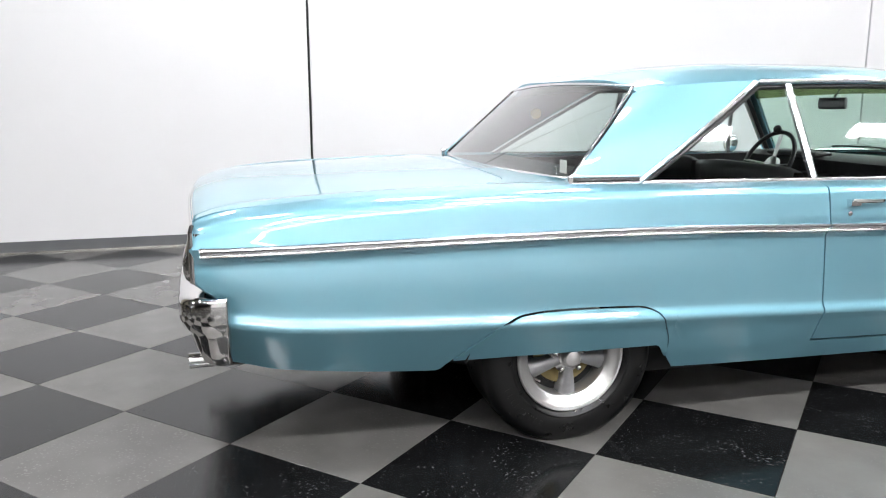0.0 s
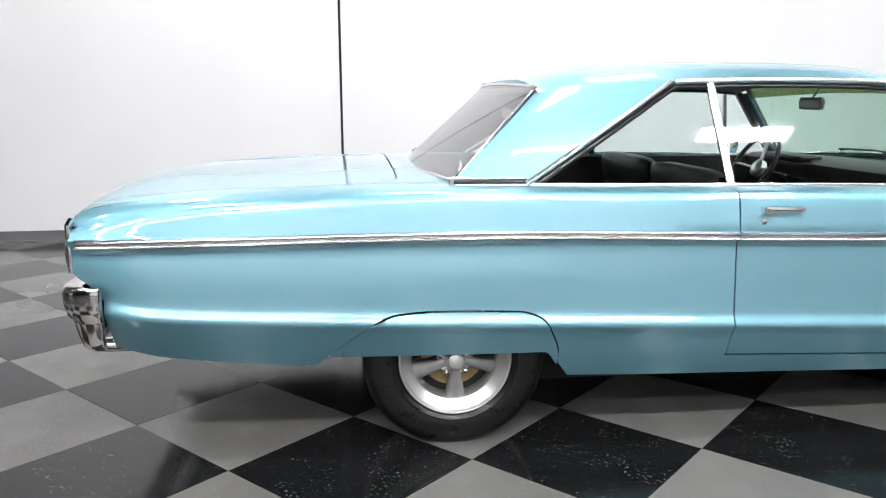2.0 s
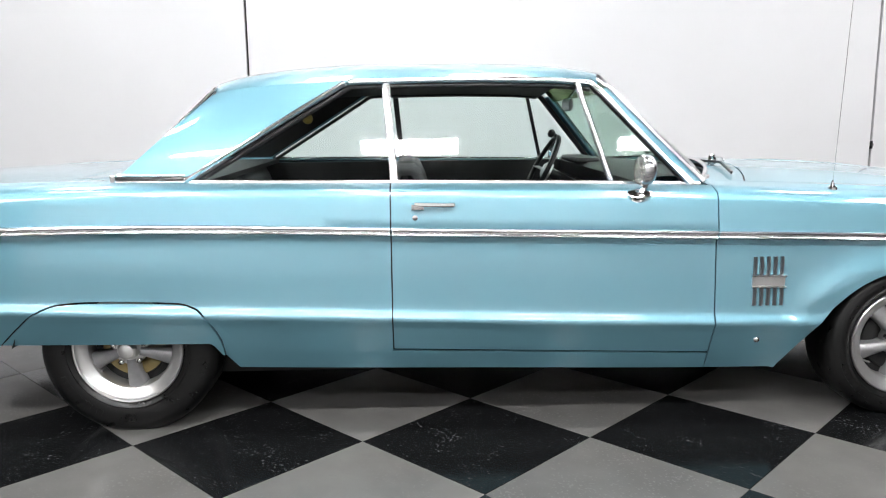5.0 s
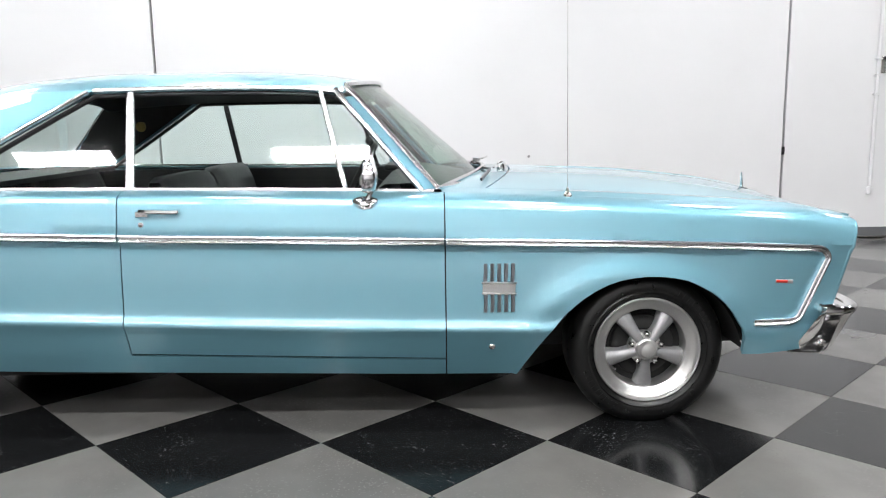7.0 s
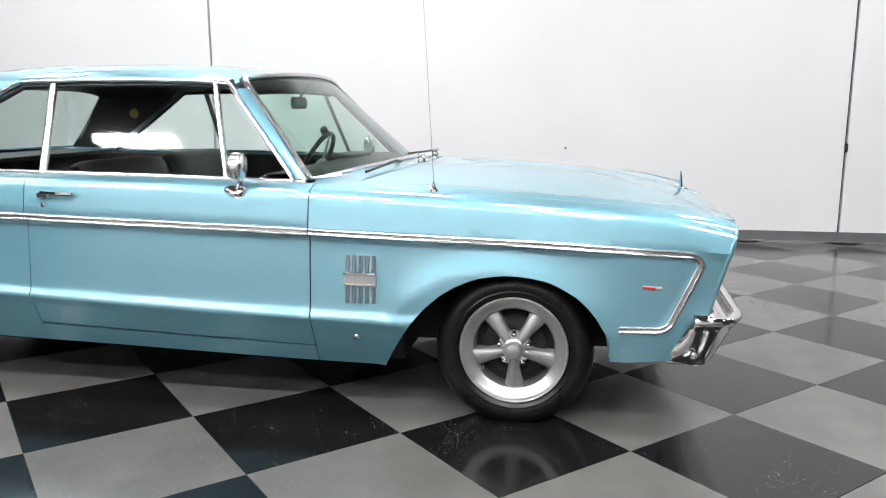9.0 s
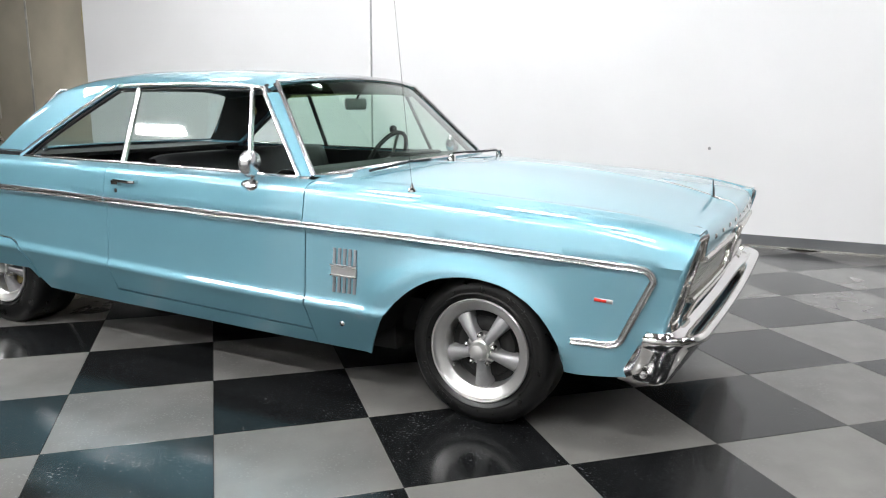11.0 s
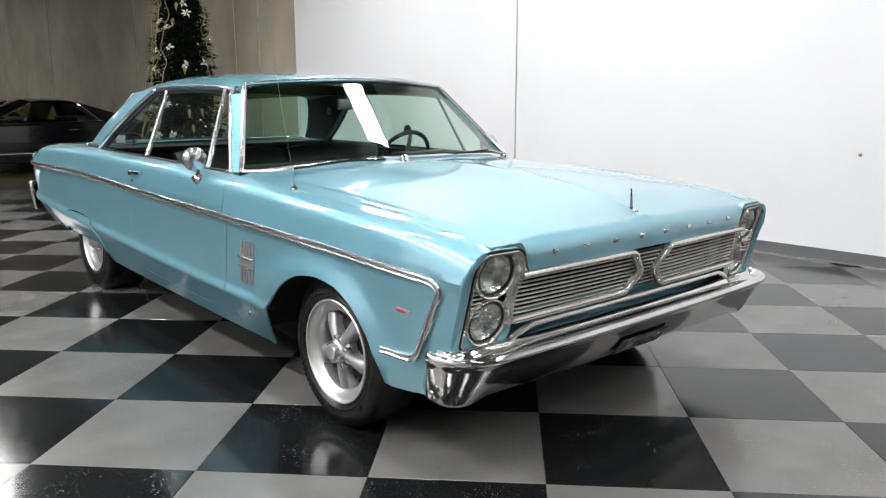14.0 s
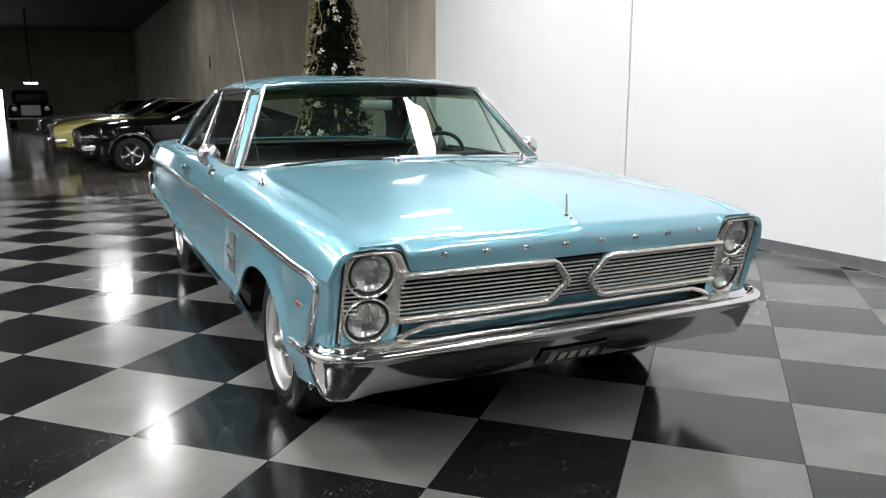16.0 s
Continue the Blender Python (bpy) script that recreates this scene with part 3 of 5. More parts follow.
for sgn in (-1, 1):
    upv = (0, sgn, 0)
    sec = flat_section(0.0165, 0.012)
    part("side_moulding", sweep(side_line(stations(-2.815, DOOR_R - 0.004, 0.06), f_trim, sgn), sec, up=upv), TRIM, car, "ribbed chrome side moulding")
    part("side_moulding", sweep(side_line(stations(DOOR_R + 0.004, DOOR_F - 0.004, 0.06), f_trim, sgn), sec, up=upv), TRIM, car)
    p = side_line(stations(DOOR_F + 0.004, 2.13, 0.06), f_trim, sgn)
    zc = f_trim(2.15)
    hook = [(2.142 + 0.055 * math.sin(k * math.pi / 2), zc - 0.045 * (1 - math.cos(k * math.pi / 2))) for k in span(0.25, 1, 6)]
    hook += [lerp((2.197, zc - 0.045), (2.102, 0.455), k) for k in span(0.1, 1, 10)]
    hook += [((1 - k) ** 2 * 2.102 + 2 * k * (1 - k) * 2.087 + k * k * 2.050, (1 - k) ** 2 * 0.455 + 2 * k * (1 - k) * 0.424 + k * k * 0.4225) for k in span(0.12, 1, 9)]
    for x, z in hook:
        p.append((x, sgn * side_y(x, z), z))
    for x in (2.02, 1.98, 1.945, 1.915):
        p.append((x, sgn * side_y(x, 0.4215), 0.4215))
    part("side_moulding", sweep(p, flat_section(0.0150, 0.012), up=upv), TRIM, car)
    # belt strip under the side windows
    part("belt_moulding", sweep([(x, sgn * (f_width(x) - EDGE_IN - 0.004), f_belt(x) + 0.002) for x in stations(-1.25, 0.69, 0.08)], plain_section(0.006, 0.008), up=(0, 0, 1)), TRIM, car)
    # foot of the sail panel
    foot = [(x, 0.876 - 0.022 * (-1.24 - x) / 0.27, 0.982) for x in span(-1.262, -1.530, 6)]
    part("sail_moulding", sweep([(x, sgn * y, z + 0.016) for x, y, z in foot], ring(0.0055, 8)), TRIM, car, "twin chrome strips at the foot of the sail panel")
    part("sail_moulding", sweep([(x, sgn * (y + 0.010), z - 0.008) for x, y, z in foot], ring(0.0060, 8)), TRIM, car)
    part("sail_groove", sweep([(x, sgn * (y + 0.001), z + 0.003) for x, y, z in foot], ring(0.009, 8)), PLASTIC, car)
    part("moulding_end", box(-1.545, -1.524, sgn * 0.862 - 0.014, sgn * 0.862 + 0.014, 0.970, 1.002), TRIM, car, bevel=0.004)
    # drip rail and the slanted edge of the quarter window
    rail = [roof_pt(x, sgn) for x in span(0.30, -0.655, 14)]
    rail = [(x, y + sgn * 0.004, z - 0.006) for x, y, z in rail]
    edge = [(lerp(roof_pt(-0.655, 1), (-1.262, 0.872, 0.978), t)) for t in span(0.03, 1, 12)]
    edge = [(x, sgn * (y + 0.006 + 0.02 * math.sin(math.pi * t)), z) for (x, y, z), t in zip(edge, span(0.03, 1, 12))]
    pil = [lerp((0.290, 0.694, 1.345), (0.645, 0.885, 0.945), t) for t in span(0, 1, 10)]
    pil = [(x, sgn * (y + 0.006), z) for x, y, z in pil]
    part("drip_rail", sweep(pil[::-1][:-1] + rail, [(-0.009, -0.010), (0.009, -0.010), (0.010, 0.006), (0.004, 0.010), (-0.004, 0.010), (-0.009, 0.006)], up=(0, sgn, 0)), TRIM, car, "thin chrome drip rail")
    part("quarter_moulding", sweep(edge, [(-0.011, -0.006), (0.011, -0.006), (0.011, 0.004), (0.007, 0.010), (0.001, 0.013), (-0.006, 0.010), (-0.011, 0.003)], up=(0, sgn, 0)), TRIM, car)
    # dark gutter and seals inside the window opening
    part("roof_seal", sweep([(x, y - sgn * 0.014, z - 0.022) for x, y, z in rail] + [(x + 0.022, y - sgn * 0.018, z - 0.016) for x, y, z in edge], ring(0.010, 8), up=(0, sgn, 0)), PLASTIC, car)
    # windscreen pillar
    rows = []
    for (ax, ay, az), (bx, by, bz) in zip(pil[1:], [row[0] for row in WS][1:]):
        by *= -sgn
        rows.append([(ax + 0.004, ay - sgn * 0.012, az), (ax + 0.012, ay - sgn * 0.001, az + 0.004), (ax * 0.6 + bx * 0.4 + 0.004, ay * 0.6 + by * 0.4 + sgn * 0.005, az * 0.6 + bz * 0.4 + 0.006), (bx, by + sgn * 0.004, bz + 0.004), (bx - 0.010, by - sgn * 0.010, bz - 0.004)])
    part("pillar", grid(rows, flip=sgn < 0), PAINT, car, sharp=50, solid=0.003)
    part("pillar_lining", sweep([(x + 0.006, y - sgn * 0.030, z - 0.006) for x, y, z in pil], ring(0.015, 8), up=(0, sgn, 0)), PLASTIC, car)
    # upright glass frames
    for nm, a, b, w in (("glass_post", (-0.512, 1.340), (-0.482, 0.962), 0.015), ("vent_post", (0.243, 1.330), (0.352, 0.942), 0.010)):
        pts = [(a[0] + (b[0] - a[0]) * t, sgn * (gy(a[1] + (b[1] - a[1]) * t) + 0.004), a[1] + (b[1] - a[1]) * t) for t in span(0, 1, 6)]
        part(nm, sweep(pts, [(-w, -0.008), (w, -0.008), (w, 0.006), (w * 0.5, 0.011), (-w * 0.5, 0.011), (-w, 0.006)], up=(0, sgn, 0)), TRIM, car, "upright chrome window post")

loop = [WS[0][j] for j in range(21)] + [WS[i][20] for i in range(1, 10)] + [WS[9][j] for j in range(19, -1, -1)] + [WS[i][0] for i in range(8, 0, -1)]
part("windscreen_surround", sweep([(x + 0.006, y, z + 0.006) for x, y, z in loop], ring(0.010, 8), closed=True, up=(0.6, 0.05, 0.8)), TRIM, car)
for j, sg in ((0, -1), (20, 1)):
    side = [WS[i][j] for i in range(10)]
    part("pillar_moulding", sweep([(x + 0.009 * min(i, 1), y + sg * 0.006, z + 0.009 * min(i, 1) - 0.004) for i, (x, y, z) in enumerate(side)], [(-0.012, -0.005), (0.012, -0.005), (0.011, 0.003), (0.0, 0.007), (-0.011, 0.003)], up=(0.7, sg * 0.3, 0.65)), TRIM, car)
loop = [RW[0][j] for j in range(21)] + [RW[i][20] for i in range(1, 10)] + [RW[9][j] for j in range(19, -1, -1)] + [RW[i][0] for i in range(8, 0, -1)]
part("rear_window_surround", sweep([(x - 0.001, y * 0.985, z + 0.001) for x, y, z in loop], ring(0.007, 8), closed=True, up=(-0.6, 0.05, 0.8)), TRIM, car)


part("cowl_strip", sweep([(0.70 + 0.235 * (1 - (abs(y) / 0.85) ** 2) - 0.004, y, top_z(0.75, y) + 0.004) for y in span(-0.80, 0.80, 25)], ring(0.009, 8), up=(0, 0, 1)), TRIM, car)


# ---- wheels ----
def wheel(x, y, z, radius, width, sgn, turn):
    """A five-spoke alloy wheel; its outer face looks along sgn * y."""
    face = Matrix.Translation((x, sgn * y, z)) @ Matrix.Rotation(radians(-90 * sgn), 4, "X") @ Matrix.Rotation(radians(turn), 4, "Z")
    w = thing("wheel", "", "", None)
    for k in ("label", "category", "group", "kind"):
        if k in w:
            del w[k]
    w.parent = car
    R = radius
    t = part("tyre", lathe([(0.190, -width + 0.03), (0.215, -width + 0.004), (R - 0.05, -width), (R - 0.02, -width + 0.012), (R - 0.002, -width + 0.035), (R, -width * 0.5), (R - 0.002, -0.040), (R - 0.012, -0.018), (R - 0.030, -0.004),
                            (R - 0.050, 0.003), (0.250, 0.004), (0.238, 0.001), (0.232, 0.004), (0.222, -0.002), (0.213, -0.010), (0.205, -0.02)], 72, face), RUBBER, w, "black rubber tyre")
    part("rim", lathe([(0.206, -0.024), (0.211, -0.012), (0.212, -0.003), (0.208, 0.001), (0.203, -0.001), (0.199, -0.008), (0.192, -0.013), (0.182, -0.018), (0.172, -0.024), (0.163, -0.032), (0.157, -0.046), (0.155, -0.095)], 64, face), ALLOY, w, "polished alloy rim", sharp=25)
    part("brake_drum", lathe([(0.156, -0.095), (0.13, -0.095), (0.125, -0.080), (0.0, -0.079)], 40, face), DARK, w)
    part("backing_ring", lathe([(0.122, -0.078), (0.105, -0.070), (0.085, -0.070), (0.07, -0.075)], 40, face), BRASS if x < 0 else DARK, w, "dull yellow brake ring" if x < 0 else "")
    for k in range(5):
        a = radians(72 * k - 90)
        rows = []
        for i in range(8):
            q = i / 7
            r = 0.040 + 0.120 * q
            half = 0.020 + 0.017 * q ** 1.5
            hgt = -0.014 - 0.024 * q ** 1.5
            line = []
            for ang in (-1.0, -0.92, -0.55, 0.0, 0.55, 0.92, 1.0):
                u = half * math.sin(ang * math.pi / 2)
                h = hgt - 0.022 * (1 - math.cos(ang * math.pi / 2)) - (0.04 if abs(ang) == 1.0 else 0)
                line.append((r * math.cos(a) - u * math.sin(a), r * math.sin(a) + u * math.cos(a), h))
            rows.append(line)
        bm = grid(rows)
        bmesh.ops.transform(bm, matrix=face, verts=bm.verts)
        bmesh.ops.recalc_face_normals(bm, faces=bm.faces)
        part("spoke", bm, SPOKE, w, sharp=60)
    hub = part("hub_cap", lathe([(0.043, -0.05), (0.043, -0.012), (0.036, -0.006), (0.034, 0.010), (0.028, 0.018), (0.015, 0.022), (0.0, 0.023)], 32, face), ALLOY, w, "polished hub cap")
    part("hub_plate", lathe([(0.066, -0.07), (0.066, -0.034), (0.060, -0.028), (0.04, -0.026)], 40, face), ALLOY, w)
    for k in range(5):
        a = radians(72 * k - 54)
        m = face @ Matrix.Translation((0.060 * math.cos(a), 0.060 * math.sin(a), 0))
        part("lug_nut", lathe([(0.0115, -0.035), (0.0115, -0.014), (0.009, -0.007), (0.004, -0.004), (0.0, -0.004)], 6, m), CHROME, w)
    m = face @ Matrix.Rotation(radians(215), 4, "Z")
    part("valve_stem", sweep([(0.152, 0, -0.08), (0.150, 0, -0.045), (0.146, 0, -0.025)], ring(0.004, 6), up=(0, 1, 0)), ALLOY, w).data.transform(m)
    # raised lettering, too worn to read
    for base_turn in (20, 200):
        for k in range(9):
            a = radians(base_turn + 5.2 * k)
            m = face @ Matrix.Rotation(a, 4, "Z")
            rr = 0.5 * (R - 0.05 + 0.25)
            part("sidewall_mark", box(rr - 0.010, rr + 0.010, -0.007, 0.006, 0.0015, 0.0052, m=m), RUBBER, w, smooth=False)
    return w


for sgn in (-1, 1):
    wheel(1.524, 0.922, 0.302, 0.311, 0.215, sgn, 0)
    wheel(-1.522, 0.900, 0.330, 0.344, 0.290, sgn, 3)
    # wheel wells
    for x, lo, rr in ((1.47, 0.27, 0.43), (-1.53, 0.40, 0.43)):
        rows = [[(x + rr * math.cos(a), sgn * y, 0.24 + (rr - 0.03) * math.sin(a)) for y in (0.50, 0.93)] for a in span(lo - 0.11, math.pi - lo + 0.11, 20)]
        part("wheel_well", grid(rows), DARK, car)
        part("well_back", box(x - 0.46, x + 0.46, sgn * 0.5 - 0.01, sgn * 0.5 + 0.01, lo, 0.66), DARK, car, smooth=False)

# ---- front end ----
def face_x(z):
    return 2.222 + (z - 0.49) * 0.258


def wrap_bumper(section, start, corner, radius, crown, sign, tuck):
    """A wraparound bumper: a (depth in, height) section carried from the car's side round the corner to the middle."""
    half = [("side", q) for q in span(0, 1, 7)] + [("corner", q) for q in span(5, 85, 17)] + [("front", q) for q in span(0, 1, 14)]
    cx, cy = corner
    rx, ry = radius

    def place(kind, q, d, z):
        if kind == "side":
            x0 = start(z)
            return (x0 + (cx - x0) * q, cy + ry - d * tuck - 0.014 * (1 - q) ** 2)
        if kind == "corner":
            a = radians(q)
            k = d * (tuck + (1 - tuck) * smoothstep(0, 90, q))
            return (cx + (rx - k) * math.sin(a) ** 0.8, cy + (ry - k) * math.cos(a) ** 0.8)
        y = cy * (1 - q)
        return (cx + rx - d + crown * (1 - (y / cy) ** 2), y)

    rows = []
    for kind, q in half:
        rows.append([(sign * place(kind, q, d, z)[0], -place(kind, q, d, z)[1], z) for d, z in section])
    for kind, q in reversed(half[:-1]):
        rows.append([(sign * place(kind, q, d, z)[0], place(kind, q, d, z)[1], z) for d, z in section])
    return rows


front_sec = [(0.19, 0.462), (0.150, 0.474), (0.128, 0.484), (0.112, 0.484), (0.100, 0.474), (0.088, 0.462), (0.066, 0.458), (0.050, 0.466), (0.036, 0.478), (0.022, 0.482), (0.006, 0.476), (0.0, 0.464), (0.005, 0.452), (0.020, 0.443), (0.030, 0.428), (0.058, 0.385), (0.092, 0.340), (0.125, 0.305), (0.150, 0.289), (0.175, 0.284), (0.22, 0.300)]
bumper = part("front_bumper", grid(wrap_bumper(front_sec, lambda z: 2.087 + (z - 0.30) * 0.53, (2.182, 0.765), (0.195, 0.24), 0.014, 1, 0.42)), CHROME, car, "chrome wraparound front bumper", solid=0.004, sharp=60)
part("bumper_fairing", grid([[(2.20, y, 0.44), (2.21, y, 0.468), (2.19, y, 0.484)] for y in span(-0.69, 0.69, 9)]), PAINT, car, "turquoise panel behind the bumper")
part("grille_recess", grid([[(2.19, y, 0.484), (2.16, y, 0.50), (2.165, y, 0.54), (2.24, y, 0.572)] for y in span(-0.69, 0.69, 9)]), PAINT, car)
part("bumper_bolt", lathe([(0.014, 0), (0.012, 0.006), (0.0, 0.009)], 16, pose(2.185, -0.982, 0.338, 90, 0, 0)), CHROME, bumper)
# black block stands in for the shade behind the grille and lamps
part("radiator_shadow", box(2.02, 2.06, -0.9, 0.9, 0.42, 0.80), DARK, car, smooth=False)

# plate with plain raised bars
plate_m = pose(2.3145, -0.012, 0.346, 0, 0, 0) @ pose(0, 0, 0, 90, 0, 90) @ pose(0, 0, 0, 38, 0, 0)
bm = box(-0.152, 0.152, -0.046, 0.046, -0.004, 0.0)
bmesh.ops.transform(bm, matrix=plate_m, verts=bm.verts)
plate = part("front_plate", bm, PLASTIC, car, "black front plate with raised silver bars", smooth=False, bevel=0.002)
for k in range(5):
    x, w, lo, hi = -0.096 + 0.048 * k, 0.015, -0.034 if k == 0 else -0.026, 0.034 if k == 0 else 0.016
    bm = box(x - w, x + w, lo + 0.004, hi + 0.004, 0.0, 0.003)
    bmesh.ops.transform(bm, matrix=plate_m, verts=bm.verts)
    part("plate_bar", bm, SILVER, plate, smooth=False)

# grille: two barred openings, a darker middle, and paired lamps
def front_pt(y, z, out=0.0):
    return (face_x(z) + 0.055 - 0.035 * (y / 0.9) ** 2 + out, y, z)


for sgn in (-1, 1):
    # opening frame: outer end by the lamps, arrow-shaped inner end
    fr = [(0.705, 0.711), (0.675, 0.712), (0.30, 0.716), (0.130, 0.716), (0.110, 0.707), (0.056, 0.646), (0.050, 0.634), (0.056, 0.622), (0.108, 0.566), (0.128, 0.558), (0.4, 0.556), (0.665, 0.553), (0.705, 0.553)]
    g = part("grille", sweep([front_pt(sgn * y, z, 0.012) for y, z in fr], [(-0.0110, -0.02), (0.0110, -0.02), (0.0110, 0.003), (0.0085, 0.007), (0.004, 0.0095), (-0.004, 0.0095), (-0.0085, 0.007), (-0.0110, 0.003)], up=(1, 0, 0)), SILVER, car, "silver grille with horizontal bars")
    for k in range(9):
        z = 0.574 + 0.0155 * k
        tip = 0.058 + abs(z - 0.634) / 0.06 * 0.050
        part("grille_bar", sweep([front_pt(sgn * y, z, -0.006) for y in span(tip + 0.008, 0.698, 8)], [(-0.005, -0.0020), (0.004, -0.0022), (0.0075, -0.0014), (0.0070, 0.0004), (0.003, 0.0024), (-0.005, 0.0024)], up=(0, 0, 1)), SATIN, g)
    part("lower_grille_bar", sweep([front_pt(sgn * y, z, 0.010) for y, z in ((0.0, 0.528), (0.35, 0.527), (0.60, 0.524), (0.66, 0.505), (0.70, 0.485))], ring(0.0105, 8), up=(1, 0, 0)), SILVER, car)
    part("lamp_backing", grid([[front_pt(sgn * y, z, -0.045) for z in (0.470, 0.60, 0.70, 0.792)] for y in (0.665, 0.75, 0.83, 0.905)], flip=sgn > 0), DARK, car, solid=0.004)
    bay = [(0.893, 0.796), (0.735, 0.797), (0.712, 0.785), (0.692, 0.742), (0.676, 0.717), (0.690, 0.680), (0.698, 0.645), (0.696, 0.600), (0.694, 0.550), (0.696, 0.505), (0.704, 0.487), (0.73, 0.474), (0.885, 0.474), (0.897, 0.49), (0.893, 0.796)]

    def bay_edge(zc, a):
        """Distance from a lamp's middle to the rim of the lamp bay."""
        best = 0.3
        c, d = math.cos(a), math.sin(a)
        for (y0, z0), (y1, z1) in zip(bay, bay[1:]):
            ey, ez = y1 - y0, z1 - z0
            det = c * -ez + d * ey
            if abs(det) > 1e-9:
                py, pz = y0 - 0.806, z0 - zc
                t = (py * -ez + pz * ey) / det
                u = (c * pz - d * py) / det
                if t > 0 and -0.001 <= u <= 1.001:
                    best = min(best, t)
        return max(best, 0.0865)

    part("lamp_surround", sweep([front_pt(sgn * y, z, -0.006) for y, z in ((0.60, 0.722), (0.665, 0.719), (0.682, 0.728), (0.696, 0.752), (0.714, 0.787), (0.735, 0.799), (0.86, 0.799), (0.888, 0.792), (0.894, 0.70), (0.897, 0.60), (0.899, 0.49))], [(-0.006, -0.012), (0.006, -0.012), (0.006, 0.003), (0.0, 0.006), (-0.006, 0.003)], up=(1, 0, 0)), SILVER, car)
    part("bay_seal", sweep([front_pt(sgn * y, z, -0.004) for y, z in ((0.668, 0.726), (0.676, 0.735), (0.690, 0.758), (0.708, 0.794), (0.733, 0.8065), (0.862, 0.8065), (0.896, 0.797), (0.902, 0.70), (0.905, 0.60), (0.907, 0.49))], ring(0.0045, 6), up=(1, 0, 0)), PLASTIC, car)
    for nm, zc, a0, a1, mat in (("bezel", 0.727, 8, 232, SILVER), ("bezel", 0.560, 128, 196, SILVER), ("lower_bezel", 0.560, 196, 372, PAINT)):
        rows = []
        for a in span(radians(a0), radians(a1), 40):
            far = bay_edge(zc, a)
            line = []
            for q, o in ((0.0, -0.016), (0.0, -0.004), (0.35, -0.009), (0.7, -0.009), (1.0, -0.004)):
                r = 0.084 + (far - 0.084) * q
                line.append(front_pt(sgn * (0.806 + r * math.cos(a)), zc + r * math.sin(a), o))
            rows.append(line)
        part(nm, grid(rows, flip=sgn < 0), mat, car, sharp=50)
    for k in range(7):
        z = 0.590 + 0.0155 * k
        part("lamp_bar", sweep([front_pt(sgn * y, z, -0.012) for y in (0.845, 0.893)], [(-0.005, -0.0020), (0.004, -0.0022), (0.0075, -0.0014), (0.0070, 0.0004), (0.003, 0.0024), (-0.005, 0.0024)], up=(0, 0, 1)), SATIN, car)
    for z in (0.727, 0.560):
        x, y, _ = front_pt(sgn * 0.806, z, -0.010)
        m = Matrix.Translation((x, y, z)) @ Matrix.Rotation(radians(4 * sgn), 4, "Z") @ Matrix.Rotation(radians(90 + 12), 4, "Y")
        h = part("headlamp", lathe([(0.0745, -0.030), (0.0745, 0.0), (0.077, 0.006), (0.081, 0.009), (0.0855, 0.005), (0.087, -0.025)], 48, m), SILVER, car, "round headlamp in a silver ring", sharp=50)
        part("reflector", lathe([(0.066, -0.007), (0.056, -0.019), (0.042, -0.027), (0.024, -0.031), (0.010, -0.033), (0.0, -0.033)], 32, m), REFLECTOR, h)
        part("gasket", lathe([(0.0655, -0.010), (0.0665, 0.0), (0.069, 0.002), (0.0735, 0.0), (0.0747, -0.012)], 40, m), PLASTIC, h)
        part("bulb_shield", lathe([(0.008, -0.028), (0.008, -0.014), (0.0, -0.012)], 16, m), REFLECTOR, h)
        part("lens", lathe([(0.067, -0.004), (0.058, 0.004), (0.040, 0.012), (0.020, 0.016), (0.0, 0.017)], 32, m), LENS, h)
        for q in range(-3, 4):
            hh = math.sqrt(0.061 ** 2 - (q * 0.018) ** 2)
            part("lens_flute", sweep([tuple(m @ Vector((t * hh, q * 0.018, -0.006 + 0.022 * (1 - (t * hh) ** 2 / 0.005 - (q * 0.018) ** 2 / 0.005)))) for t in span(-1, 1, 7)], ring(0.0006, 5), up=(1, 0, 0)), LENS, h)
    part("lamp_apron", grid([[front_pt(sgn * y, z, -0.010 - 0.06 * max(0, 0.47 - z)) for z in (0.43, 0.455, 0.478)] for y in (0.70, 0.78, 0.86, 0.93)], flip=sgn < 0), PAINT, car, solid=0.004)
    # rounded painted edge of the brow and the fender
    edge_pts = [(f_nose(y) - 0.012, sgn * y, 0.805) for y in (0.735, 0.78, 0.83)] + [(2.312, sgn * 0.868, 0.803), (2.312, sgn * 0.892, 0.797)]
    edge_pts += [(2.300 + lean(2.306, z), sgn * (side_y(2.306, z) - 0.011), z) for z in span(0.782, 0.44, 11)]
    part("fender_edge", sweep(edge_pts, ring(0.013, 10), up=(1, 0, 0)), PAINT, car, sharp=80)
    # painted return of the fender round the lamps
    rows = []
    for z in span(0.44, 0.805, 10):
        x = 2.306 + lean(2.306, z)
        ye = side_y(2.306, z)
        rows.append([(x - 0.001, sgn * (ye - 0.001), z), (x + 0.004, sgn * (ye - 0.012), z), (x + 0.007, sgn * (ye - 0.025), z), (front_pt(0.9, z)[0] - 0.010, sgn * 0.900, z)])
    part("fender_return", grid(rows, flip=sgn > 0), PAINT, car, sharp=60)
    part("turn_lamp", sweep([(2.262, sgn * 0.70, 0.472), (2.258, sgn * 0.79, 0.472), (2.242, sgn * 0.885, 0.470)], [(-0.024, -0.014), (0.024, -0.014), (0.028, 0.0), (0.014, 0.010), (-0.02, 0.012)]), SILVER, car, "clear turn lamp on the bumper")
mid = part("grille_centre", grid([[front_pt(y, z, -0.012) for z in span(0.565, 0.715, 6)] for y in span(-0.11, 0.11, 5)], flip=True), PLASTIC, car)
